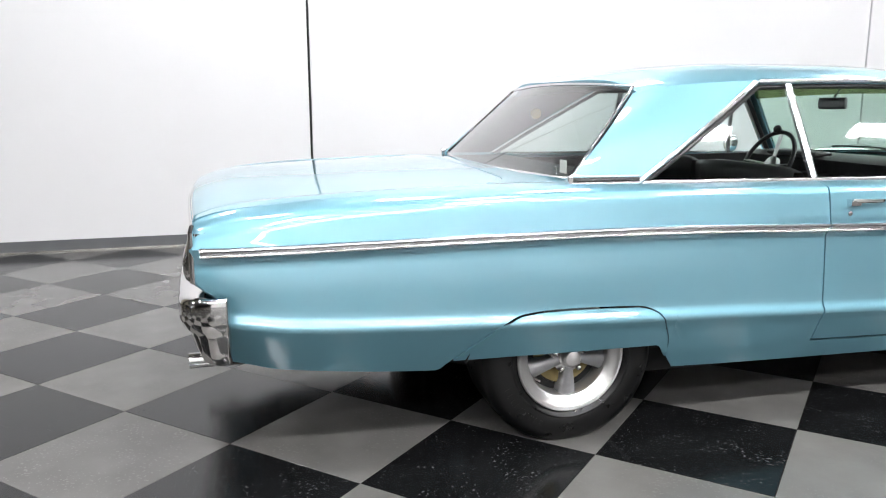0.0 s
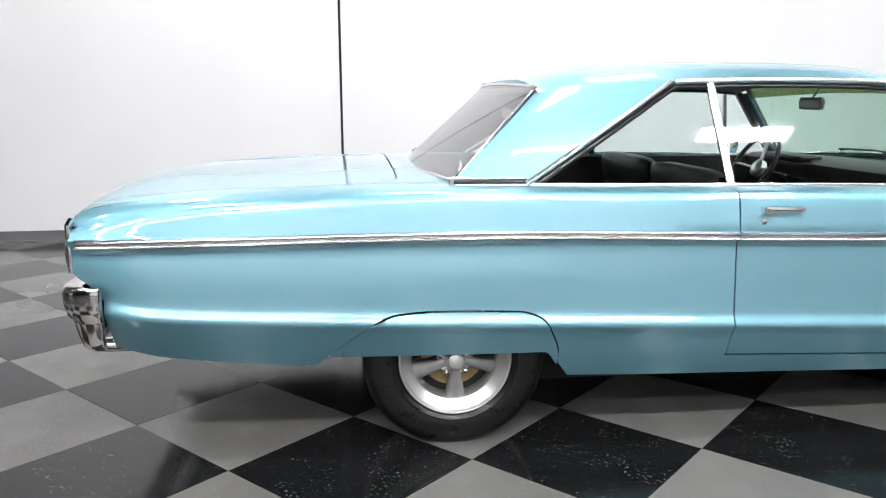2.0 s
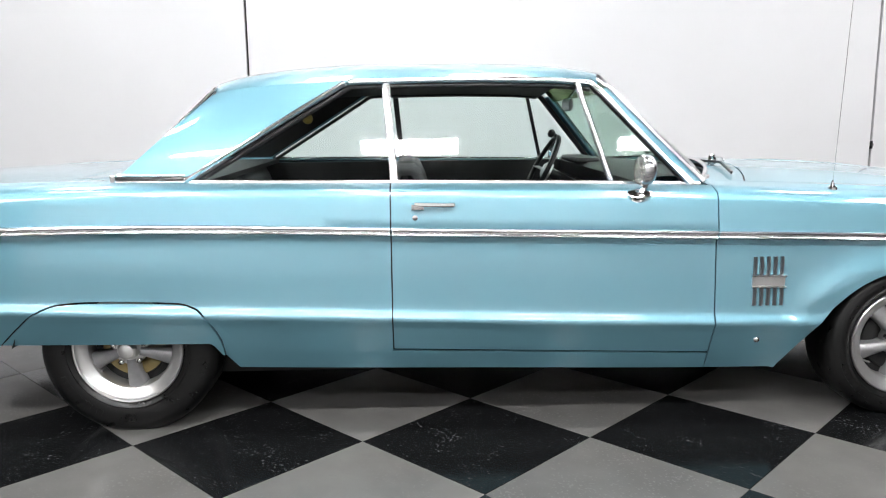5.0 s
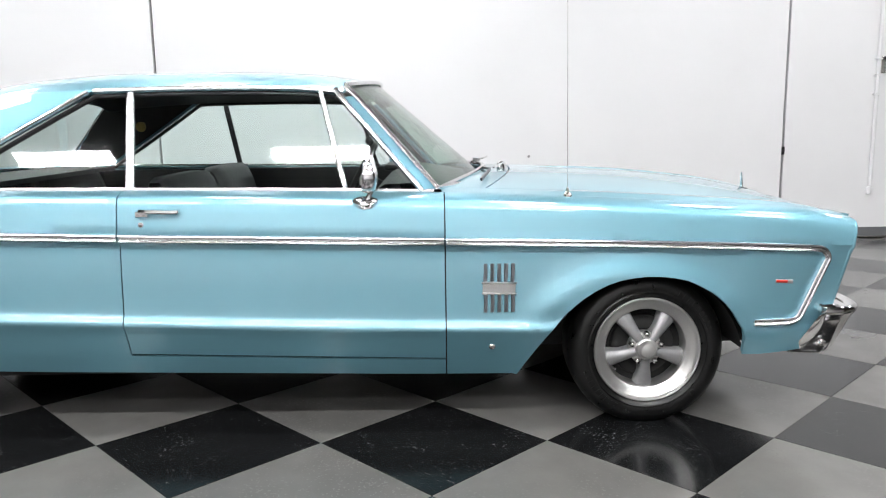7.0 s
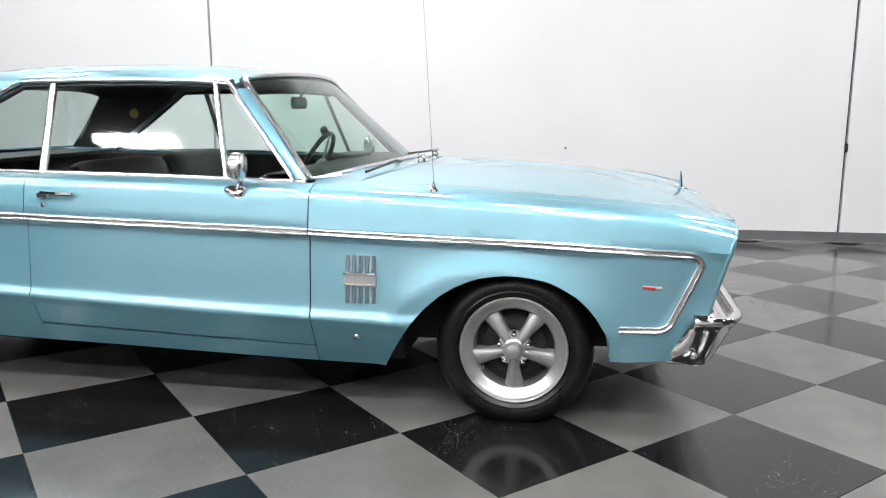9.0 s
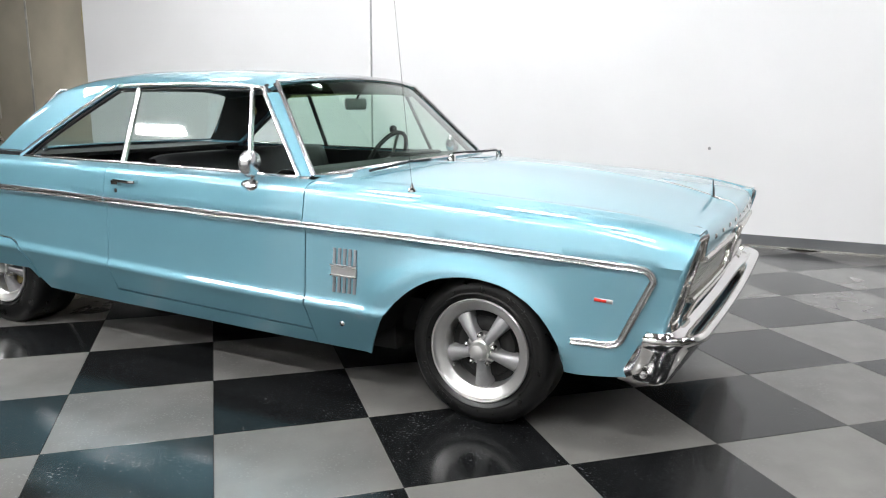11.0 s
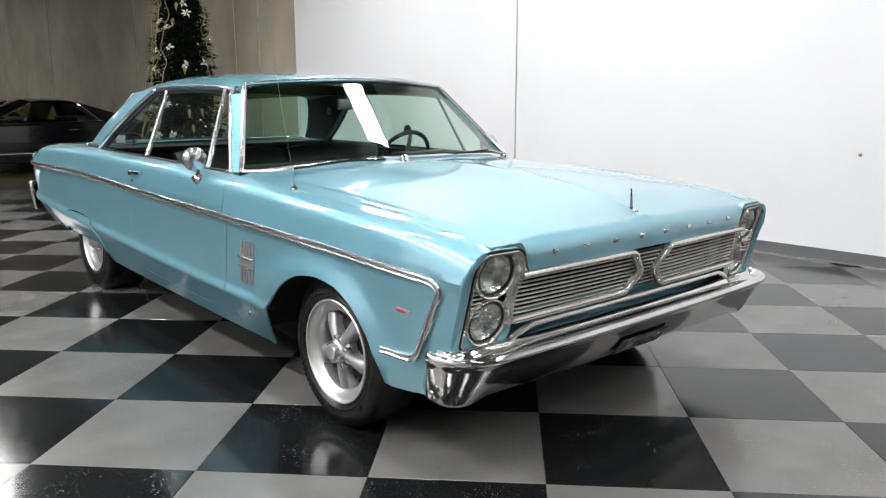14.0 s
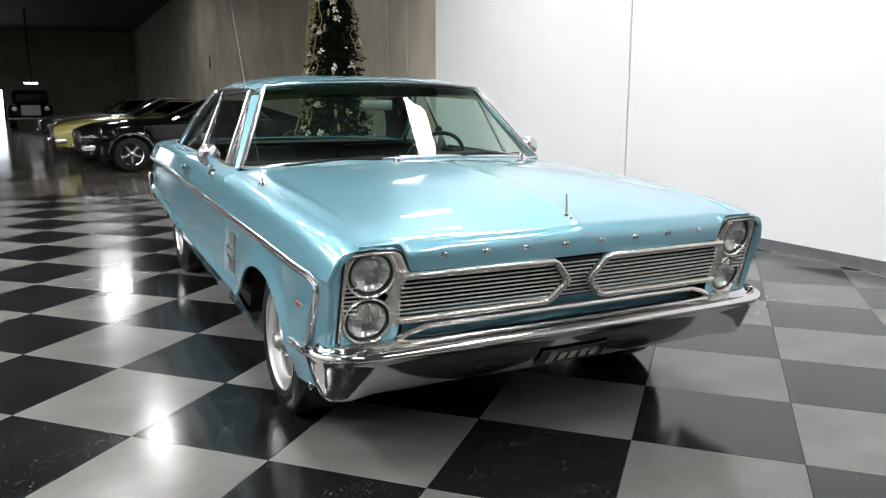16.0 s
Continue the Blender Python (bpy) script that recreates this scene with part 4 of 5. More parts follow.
for k in range(9):
    z = 0.575 + 0.0155 * k
    part("centre_bar", sweep([front_pt(y, z, -0.006) for y in (-0.085, 0.0, 0.085)], ring(0.0028, 6), up=(0, 0, 1)), SPOKE, mid)
part("centre_badge", box(2.286, 2.300, -0.035, 0.035, 0.628, 0.652), SPOKE, mid, "grey rectangular badge", bevel=0.003)
# eight small bright marks along the hood lip
for k in range(8):
    y = -0.56 + 1.12 * k / 7
    x = f_nose(y)
    t = part("lip_mark", box(x - 0.010, x + 0.003, y - 0.015, y + 0.015, 0.768, 0.784), CHROME, car, bevel=0.004)
# hood ornament
rows = []
for q in span(0, 1, 6):
    z, back, front, half = 0.846 + 0.090 * q, 2.224 + 0.004 * q, 2.244 - 0.010 * q, 0.008 - 0.004 * q
    mid_x = (back + front) / 2
    rows.append([(mid_x, -half, z), (front, 0.0, z), (mid_x, half, z), (back, 0.0, z)])
part("hood_ornament", grid(rows, closed=True), TRIM, car, "slim upright chrome hood ornament")
part("ornament_base", lathe([(0.03, -0.006), (0.026, 0.004), (0.012, 0.010), (0.0, 0.011)], 20, Matrix.Translation((2.225, 0, 0.853)) @ Matrix.Diagonal((1.5, 0.55, 1, 1))), CHROME, car)

# ---- rear end ----
rear_sec = [(0.10, 0.652), (0.03, 0.656), (0.008, 0.648), (0.0, 0.632), (0.0, 0.580), (0.012, 0.548), (0.030, 0.538), (0.034, 0.528), (0.050, 0.48), (0.075, 0.440), (0.11, 0.430)]
part("rear_bumper", grid(wrap_bumper(rear_sec, lambda z: 2.735, (2.748, 0.803), (0.150, 0.17), 0.02, -1, 0.25), flip=True), CHROME, car, "chrome wraparound rear bumper", solid=0.004, sharp=60)
part("tail_panel", grid([[(x, y, z) for x, z in ((-2.80, 0.86), (-2.785, 0.80), (-2.78, 0.72), (-2.79, 0.64))] for y in span(-0.90, 0.90, 9)]), SPOKE, car, "silver panel between the tail lamps")
for sgn in (-1, 1):
    rows = []
    for z in span(0.655, 0.855, 9):
        q = (z - 0.655) / 0.2
        b = -2.84 + lean(-2.84, z) - 0.004 - 0.016 * math.sin(math.pi * min(q * 1.1, 1))
        rows.append([(b + 0.05, sgn * 0.890, z), (b - 0.002, sgn * 0.885, z), (b - 0.014, sgn * 0.865, z), (b + 0.004, sgn * 0.82, z), (b + 0.03, sgn * 0.80, z)])
    cap = []
    for z in span(0.60, 0.886, 12):
        x, y = -2.84 + lean(-2.84, z), side_y(-2.84, min(z, f_belt(-2.84)))
        cap.append([(x, sgn * y, z), (x - 0.010, sgn * (y - 0.008), z), (x - 0.012, sgn * (y - 0.03), z), (x + 0.0, sgn * 0.80, z), (x + 0.02, sgn * 0.74, z)])
    part("quarter_end", grid(cap, flip=sgn < 0), PAINT, car, sharp=60)
    tl = part("tail_lamp", grid(rows, flip=sgn < 0), CHROME, car, "chrome tail lamp housing", sharp=60)
    part("tail_lens", box(-2.825, -2.79, sgn * 0.845 - 0.018, sgn * 0.845 + 0.018, 0.69, 0.85), RED, tl, bevel=0.006)
    part("tail_pipe", lathe([(0.026, 0.0), (0.028, 0.0), (0.028, 0.31), (0.024, 0.31), (0.024, 0.02)], 20, pose(-2.58, sgn * 0.60, 0.345, 0, -90, 0)), CHROME, car, "chrome exhaust tail pipe")
edge = [(-2.843, 0.905, z) for z in span(0.70, 0.86, 6)] + [(-2.838, 0.885, 0.876)]
edge += [(tail_x(y) - 0.016, y, top_z(-2.84, y) - 0.030) for y in span(0.84, 0, 10)]
edge += [(x, -y, z) for x, y, z in edge[-2::-1]]
part("tail_trim", sweep(edge, ring(0.009, 8), up=(1, 0, 0.01)), CHROME, car, "chrome trim round the tail")
part("fuel_tank", box(-2.55, -1.95, -0.45, 0.45, 0.24, 0.40), DARK, car, bevel=0.02)
part("rear_axle", lathe([(0.045, -0.7), (0.045, 0.7)], 16, pose(-1.52, 0, 0.32, 90, 0, 0)), DARK, car)

# ---- side details ----
for sgn in (-1, 1):
    base_x, base_z = 0.933, 0.576
    m = lambda x, z, o: (x, sgn * (side_y(x, z) + o), z)
    b = part("fender_ornament", sweep([m(base_x - 0.062, base_z + 0.003, 0.004), m(base_x + 0.062, base_z, 0.004)], [(-0.024, -0.004), (0.024, -0.004), (0.022, 0.006), (-0.022, 0.006)], up=(0, sgn, 0)), ALLOY, car, "silver ribbed fender ornament")
    part("ornament_edge", sweep([m(base_x - 0.066, base_z + 0.022, 0.006), m(base_x + 0.066, base_z + 0.020, 0.006)], plain_section(0.005, 0.010), up=(0, sgn, 0)), CHROME, b)
    part("ornament_edge", sweep([m(base_x - 0.066, base_z - 0.020, 0.006), m(base_x + 0.066, base_z - 0.022, 0.006)], plain_section(0.004, 0.008), up=(0, sgn, 0)), CHROME, b)
    for k in range(5):
        x = base_x - 0.052 + 0.026 * k
        for za, zb in ((0.602, 0.668), (0.482, 0.550)):
            part("ornament_rib", sweep([m(x + 0.002, zb, 0.0), m(x + 0.002, (za + zb) / 2, 0.0), m(x, za, 0.0)], [(-0.0075, -0.004), (0.0075, -0.004), (0.0075, 0.004), (0.004, 0.008), (-0.0055, 0.005)], up=(0, sgn, 0)), RIBMETAL, b)
    bd = part("fender_badge", sweep([m(1.995, 0.583, 0.0), m(2.062, 0.579, 0.0)], plain_section(0.0075, 0.004), up=(0, sgn, 0)), SPOKE, car, "small red and grey fender badge")
    part("badge_inlay", sweep([m(1.997, 0.583, 0.003), m(2.040, 0.5805, 0.003)], plain_section(0.0050, 0.003), up=(0, sgn, 0)), RED, bd)
    x, y, z = m(0.907, 0.342, 0.0)
    part("side_marker", lathe([(0.012, -0.004), (0.012, 0.003), (0.006, 0.007), (0.0, 0.008)], 16, Matrix.Translation((x, y, z)) @ Matrix.Rotation(radians(-90 * sgn), 4, "X")), CHROME, car)
    # door handle and lock
    hd = part("door_handle", sweep([m(-0.405, 0.890, 0.020), m(-0.36, 0.889, 0.028), m(-0.30, 0.887, 0.030), m(-0.262, 0.886, 0.022)], [(-0.008, -0.006), (0.008, -0.006), (0.009, 0.002), (0.004, 0.006), (-0.006, 0.005)], up=(0, sgn, 0)), CHROME, car, "chrome push-button door handle")
    x, y, z = m(-0.397, 0.876, 0.0)
    part("handle_base", sweep([m(-0.417, 0.879, 0.0), m(-0.372, 0.878, 0.0)], plain_section(0.014, 0.026), up=(0, sgn, 0)), CHROME, hd)
    part("handle_foot", sweep([m(-0.280, 0.886, 0.0), m(-0.258, 0.886, 0.0)], plain_section(0.008, 0.024), up=(0, sgn, 0)), CHROME, hd)
    x, y, z = m(-0.405, 0.838, 0.0)
    part("door_lock", lathe([(0.010, -0.003), (0.010, 0.004), (0.0, 0.005)], 16, Matrix.Translation((x, y, z)) @ Matrix.Rotation(radians(-90 * sgn), 4, "X")), CHROME, car)
    # round door mirror on its stalk
    mm = Matrix.Translation((0.443, sgn * 0.978, 1.002)) @ Matrix.Rotation(radians(94), 4, "Y") @ Matrix.Rotation(radians(8 * sgn), 4, "X")
    mi = part("door_mirror", lathe([(0.053, -0.018), (0.057, -0.012), (0.0585, 0.0), (0.0575, 0.014), (0.053, 0.024), (0.042, 0.033), (0.021, 0.039), (0.0, 0.041)], 36, mm), TRIM, car, "round chrome door mirror")
    part("mirror_glass", lathe([(0.053, -0.0145), (0.0, -0.0145)], 36, mm), SILVER, mi)
    part("mirror_stalk", sweep([(0.458, sgn * 0.974, 0.985), (0.458, sgn * 0.964, 0.950), (0.438, sgn * (side_y(0.432, 0.912) + 0.006), 0.915)], ring(0.010, 10), up=(0, 1, 0)), CHROME, mi)
    part("mirror_foot", lathe([(0.03, -0.02), (0.03, 0.004), (0.018, 0.011), (0.0, 0.012)], 20, Matrix.Translation((0.432, sgn * (side_y(0.432, 0.912) + 0.004), 0.912)) @ Matrix.Rotation(radians(-38 * sgn), 4, "X") @ Matrix.Diagonal((1.6, 0.8, 1, 1))), CHROME, mi)
# aerial on the passenger fender
part("aerial_base", lathe([(0.018, -0.006), (0.017, 0.006), (0.008, 0.012), (0.005, 0.024), (0.003, 0.032), (0.0, 0.032)], 16, Matrix.Translation((1.206, -0.885, f_belt(1.206)))), CHROME, car)
part("aerial", sweep([(1.206, -0.885, 0.93), (1.193, -0.9375, 1.35), (1.182, -0.979, 1.68)], ring(0.0010, 6), up=(0, 1, 0)), CHROME, car, "thin steel radio aerial")
# wipers
for (px, py), (bx, by), (cx, cy) in (((1.012, -0.155), (0.93, -0.70), (0.955, -0.44)), ((0.935, 0.62), (0.93, 0.12), (0.955, 0.36))):
    zt = lambda x, y: top_z(min(x, 1.0), y) + 0.012
    w = part("wiper", sweep([(px, py, zt(px, py) + 0.012), (cx + 0.03, cy + 0.08, zt(cx, cy) + 0.022), (cx, cy, zt(cx, cy) + 0.016)], [(-0.005, -0.003), (0.005, -0.003), (0.004, 0.003), (-0.004, 0.003)]), CHROME, car, "chrome wiper arm with a black blade")
    part("wiper_blade", sweep([(cx - 0.035, cy + 0.25, zt(cx, cy) + 0.006), (cx - 0.015, cy, zt(cx, cy) + 0.012), (bx - 0.045, by, zt(bx, by) + 0.006)], [(-0.003, -0.008), (0.003, -0.008), (0.005, 0.003), (-0.005, 0.003)]), PLASTIC, w)
    part("wiper_pivot", lathe([(0.022, -0.02), (0.020, 0.010), (0.012, 0.020), (0.0, 0.021)], 16, Matrix.Translation((px, py, zt(px, py)))), CHROME, w)

# ---- cabin ----
part("cabin_floor", box(-1.45, 0.95, -0.80, 0.80, 0.30, 0.33), VINYL, car, smooth=False)
for sgn in (-1, 1):
    part("door_card", box(-1.30, 0.70, sgn * 0.835 - 0.012, sgn * 0.835 + 0.012, 0.33, 0.945), VINYL, car, smooth=False)
    part("arm_rest", box(-0.40, 0.20, sgn * 0.79 - 0.035, sgn * 0.79 + 0.035, 0.66, 0.71), VINYL, car, bevel=0.015)
    # inner sail lining with its round courtesy lamp
    bm = sail(sgn)
    for v in bm.verts:
        v.co.y -= sgn * 0.035
        v.co.x -= 0.0
    part("sail_lining", bm, DARK, car)
    part("courtesy_lamp", lathe([(0.030, 0.0), (0.028, 0.01), (0.0, 0.016)], 20, Matrix.Translation((-1.02, sgn * 0.735, 1.20)) @ Matrix.Rotation(radians(90 * sgn), 4, "X")), GILT, car, "yellowish round courtesy lamp")
part("headliner", grid([[(x, y, z - 0.035) for x, y, z in [roof_pt(x, v * 0.97) for x in span(roof_r(v) + 0.02, roof_f(v) - 0.02, 12)]] for v in span(-1, 1, 13)]), PLASTIC, car)


def bench(name, x, zt, lean_deg, label):
    """A full-width bench: ribbed cushion and a rounded backrest."""
    b = part(name, box(x, x + 0.52, -0.72, 0.72, 0.36, 0.58), VINYL, car, label, bevel=0.05)
    h = zt - 0.50
    for y0, y1 in ((-0.72, -0.02), (0.02, 0.72)):
        rows = []
        for i in range(15):
            y = y0 + (y1 - y0) * i / 14
            e = 1 - abs(2 * i / 14 - 1) ** 6
            rib = 0.006 * math.cos(2 * math.pi * (y - y0) / 0.1)
            line = []
            for k in range(14):
                a = 2 * math.pi * k / 14
                u, v = math.cos(a), math.sin(a)
                uu, vv = math.copysign(abs(u) ** 0.5, u) * (0.07 + rib), math.copysign(abs(v) ** 0.5, v) * h / 2 * (0.93 + 0.07 * e)
                vv += h / 2
                line.append((x - 0.02 + uu * (0.55 + 0.45 * e) - vv * math.tan(radians(lean_deg)), y, 0.50 + vv))
            rows.append(line)
        part("backrest", grid(rows, closed=True), VINYL, b, sharp=70)


bench("front_seat", -0.30, 0.995, 14, "black ribbed vinyl front bench")
bench("rear_seat", -1.15, 0.975, 18, "black ribbed vinyl rear bench")
part("parcel_shelf", box(-1.60, -1.20, -0.76, 0.76, 0.950, 0.972), VINYL, car, smooth=False)
# short chrome strip standing on the parcel shelf
part("shelf_strip", box(-1.476, -1.466, -0.60, -0.57, 0.972, 1.015), TRIM, car, bevel=0.01)
part("window_sticker", box(-1.475, -1.472, -0.70, -0.64, 0.995, 1.045), material("white_card", (0.75, 0.74, 0.72), 0.6, var=0.04, scale=30), car, smooth=False)
rows = []
for y in span(-0.83, 0.83, 15):
    bow = 0.195 * (1 - (y / 0.865) ** 2)
    rows.append([(0.68 + bow, y, 0.952), (0.60 + bow * 0.8, y, 0.968), (0.50, y, 0.965), (0.465, y, 0.945), (0.47, y, 0.87), (0.50, y, 0.78), (0.55, y, 0.74)])
dash = part("dashboard", grid(rows, flip=True), VINYL, car, "black padded dashboard", sharp=50)
part("dash_strip", box(0.462, 0.468, -0.78, 0.78, 0.862, 0.874), CHROME, dash, smooth=False)
part("gauge_hood", box(0.43, 0.56, 0.20, 0.60, 0.955, 0.985), VINYL, dash, bevel=0.012)
sw = Matrix.Translation((0.285, 0.40, 0.922)) @ Matrix.Rotation(radians(-62), 4, "Y")
st = part("steering_wheel", sweep([tuple(sw @ Vector((0.19 * math.cos(2 * math.pi * k / 40), 0.19 * math.sin(2 * math.pi * k / 40), 0))) for k in range(40)], ring(0.013, 10), closed=True, up=tuple(sw.to_3x3() @ Vector((0, 0, 1)))), PLASTIC, car, "black three-spoke steering wheel", sharp=80)
for a in (0, 180, 270):
    d = Vector((math.cos(radians(a + 90)), math.sin(radians(a + 90)), 0))
    part("wheel_spoke", sweep([tuple(sw @ (d * 0.03 + Vector((0, 0, -0.03)))), tuple(sw @ (d * 0.19))], [(-0.014, -0.003), (0.014, -0.003), (0.014, 0.003), (-0.014, 0.003)]), ALLOY, st)
part("wheel_hub", lathe([(0.05, -0.05), (0.048, -0.02), (0.03, -0.008), (0.0, -0.006)], 24, sw), ALLOY, st)
part("spinner_knob", lathe([(0.010, 0.0), (0.010, 0.02), (0.022, 0.03), (0.024, 0.045), (0.014, 0.058), (0.0, 0.06)], 20, sw @ Matrix.Translation((0.19, 0.0, 0.0))), PLASTIC, st)
part("steering_column", sweep([tuple(sw @ Vector((0, 0, -0.02))), tuple(sw @ Vector((0, 0, -0.30)))], ring(0.03, 12), up=(0, 1, 0)), PLASTIC, car)
rm = part("interior_mirror", sweep([(0.345, y, 1.255) for y in span(-0.092, 0.092, 9)], [(a, b * (0.030 / 0.03)) for a, b in ring(0.03, 12, 0.35, 1.0)]), SPOKE, car, "grey oblong interior mirror")
part("mirror_arm", sweep([(0.352, 0, 1.285), (0.39, 0, 1.335), (0.42, 0, 1.365)], ring(0.006, 8), up=(0, 1, 0)), CHROME, rm)

# ---- wall details ----
wall_piece("baseboard", WHITE_END, 16.0, WALL_AT - 0.012, WALL_AT, 0, 0.10, BASEGREY, "grey vinyl baseboard along the white wall", "baseboard")
wall_piece("baseboard_edge", WHITE_END, 16.0, WALL_AT - 0.022, WALL_AT - 0.012, 0, 0.012, SILVER, "thin pale strip at the foot of the baseboard", "trim")
for s in (-8.12, -13.6, -20.0, -27.0):
    wall_piece("panel_joint", s - 0.02, s + 0.02, WALL_AT + 0.092, WALL_AT + 0.101, 0.0, 6.0, JOINTGREY, "dark vertical joint between concrete panels", "trim")
PATCH = material("pale_filler", (0.42, 0.36, 0.20), 0.8, var=0.3, scale=14)
for s, z, w, h in ((WHITE_END - 0.11, 2.42, 0.10, 0.24), (-9.05, 2.30, 0.09, 0.16), (-11.6, 1.8, 0.08, 0.14), (-26.2, 2.75, 0.35, 0.6)):
    dark = h > 0.3
    ob = finish("wall_patch", lathe([(0.5, 0.0), (0.42, 0.012), (0.2, 0.016), (0.0, 0.016)], 14, Matrix.Rotation(radians(90), 4, "X") @ Matrix.Diagonal((w, h, 0.5, 1))), SEAM if dark else PATCH)
    ob.matrix_world = ROOM @ Matrix.Translation((s, WALL_AT + 0.1, z))
    tagged(ob, "dark slot in the concrete wall" if dark else "pale filled patch on the concrete wall", "wall patch", kind="structure")
# white conduit with two clamps, and a small latch on the joint
t = thing("wall_conduit", "white painted conduit pipe clamped to the wall", "conduit", ROOM @ Matrix.Translation((4.845, WALL_AT - 0.024, 0)))
part("pipe", lathe([(0.019, 0.47), (0.019, 5.9)], 16), WHITEWALL, t)
part("end_cap", lathe([(0.0, 0.44), (0.022, 0.44), (0.027, 0.46), (0.027, 0.51), (0.019, 0.515)], 14), WHITEWALL, t)
part("valve", box(0.018, 0.060, -0.02, 0.018, 1.62, 1.78), SILVER, t, "grey valve with a dark knob", bevel=0.005)
part("valve_knob", lathe([(0.018, 0.0), (0.018, 0.03), (0.0, 0.035)], 14, pose(0.042, -0.02, 1.76, 90, 0, 0)), PLASTIC, t)
for z in (1.42, 1.60, 1.76, 3.0):
    part("clamp", box(-0.030, 0.030, -0.024, 0.024, z - 0.008, z + 0.008), WHITEWALL, t, smooth=False, bevel=0.004)
t = thing("joint_latch", "small black latch on the wall joint", "latch", ROOM @ Matrix.Translation((3.955, WALL_AT - 0.001, 0.88)))
part("plate", box(-0.014, 0.014, -0.012, 0.0, -0.04, 0.04), PLASTIC, t, bevel=0.003)
part("knob", lathe([(0.010, 0.0), (0.010, 0.02), (0.0, 0.022)], 12, pose(0, -0.012, 0.0, 90, 0, 0)), PLASTIC, t)
t = thing("wall_hook", "small grey hook screwed to the white wall", "hook", ROOM @ Matrix.Translation((1.42, WALL_AT, 0.86)))
part("screw_plate", lathe([(0.014, 0.0), (0.012, 0.006), (0.0, 0.008)], 12, pose(0, 0, 0, 90, 0, 0)), SPOKE, t)
part("hook_arm", sweep([(0, -0.006, 0), (0, -0.03, -0.004), (0, -0.04, 0.012)], ring(0.003, 6), up=(1, 0, 0)), SPOKE, t)
# hanging cord before the concrete
t = thing("hanging_cord", "thin pale cord hanging down the concrete wall", "cord", ROOM @ Matrix.Translation((-8.93, WALL_AT + 0.07, 0)))
part("cord_line", sweep([(0.05, 0, 1.0), (0.02, 0, 2.4), (0.0, 0, 4.0), (0.0, 0, 5.95)], ring(0.007, 6), up=(0, 1, 0)), material("pale_cord", (0.6, 0.58, 0.54), 0.7, var=0.1, scale=20), t)

# ---- Christmas tree ----
NEEDLE = material("fir_needles", (0.004, 0.009, 0.004), 0.85, var=0.5, scale=9.0, spec=0.1)
BARK = material("trunk_bark", (0.05, 0.03, 0.02), 0.8, var=0.3, scale=20, bump=0.5, bscale=60)
GOLD = material("gold_ribbon", (0.17, 0.14, 0.05), 0.5, 0.3, var=0.2, scale=12)
PETAL = material("white_silk_petals", (0.55, 0.52, 0.46), 0.7, var=0.08, scale=30)
BAUBLE = material("gold_bauble", (0.75, 0.58, 0.25), 0.15, 1.0, var=0.05, scale=20)
rng = random.Random(7)
tree = thing("christmas_tree", "tall dark green Christmas tree with gold ribbon and white flowers", "tree", Matrix.Translation(room(-8.25, 3.70)))
part("trunk", lathe([(0.07, 0.0), (0.06, 0.5), (0.03, 3.0), (0.01, 4.7)], 12), BARK, tree)
TREE_H, TREE_R = 4.9, 0.72


def tree_r(z):
    return TREE_R * (1 - (z - 0.25) / (TREE_H - 0.25)) ** 0.95


verts, faces = [], []
z = 0.3
while z < TREE_H - 0.1:
    count = int(10 + 34 * tree_r(z))
    for k in range(count):
        a = rng.uniform(0, 2 * math.pi)
        R = tree_r(z) * rng.uniform(0.72, 1.08)
        zz = z + rng.uniform(-0.06, 0.06)
        for q in range(9):
            u = (q + rng.random()) / 9
            c = Vector((R * u * math.cos(a), R * u * math.sin(a), zz + 0.10 * (1 - u) - 0.09 * u + 0.05 * u * u))
            for e in range(5):
                d = Vector((math.cos(a) + rng.uniform(-1.3, 1.3), math.sin(a) + rng.uniform(-1.3, 1.3), rng.uniform(-0.7, 0.9))).normalized()
                ln = rng.uniform(0.06, 0.11)
                w = d.cross(Vector((rng.random(), rng.random(), rng.random()))).normalized() * 0.008
                i = len(verts)
                verts += [tuple(c - w), tuple(c + w), tuple(c + d * ln + w * 0.3), tuple(c + d * ln - w * 0.3)]
                faces.append((i, i + 1, i + 2, i + 3))
    z += 0.105
me = bpy.data.meshes.new("needles")
me.from_pydata(verts, [], faces)
me.materials.append(NEEDLE)
ob = new("needles", me)
ob.parent = tree
tagged(ob, "dark green fir needles", kind="stuff")
VIEW = math.atan2(*(room(-8.25, 3.70) - Vector((3.6, 1.6, 0))).yx) + math.pi
for k, (da, z0, z1, sway) in enumerate(((1.30, 0.5, 4.6, 0.10), (1.18, 0.6, 4.5, 0.16), (1.02, 0.5, 4.5, 0.14), (0.90, 0.8, 4.6, 0.20), (0.55, 1.0, 4.4, 0.12), (-0.9, 1.0, 4.0, 0.16))):
    pts = []
    for q in span(0, 1, 110):
        z = z0 + (z1 - z0) * q
        a = VIEW - da * 1.0 + 0.5 * sway * (math.sin((15 + 3 * k) * q + 2 * k) + 0.7 * math.sin((43 + 5 * k) * q + k)) + 0.25 * (q - 0.5)
        r = tree_r(z) * 1.0 + 0.03 + 0.03 * math.sin(29 * q + k)
        pts.append((r * math.cos(a), r * math.sin(a), z))
    part("ribbon", sweep(pts, [(-0.007, -0.002), (0.007, -0.002), (0.009, 0.003), (-0.006, 0.004)], up=(math.cos(VIEW), math.sin(VIEW), 0.1)), GOLD, tree, "gold ribbon garland")
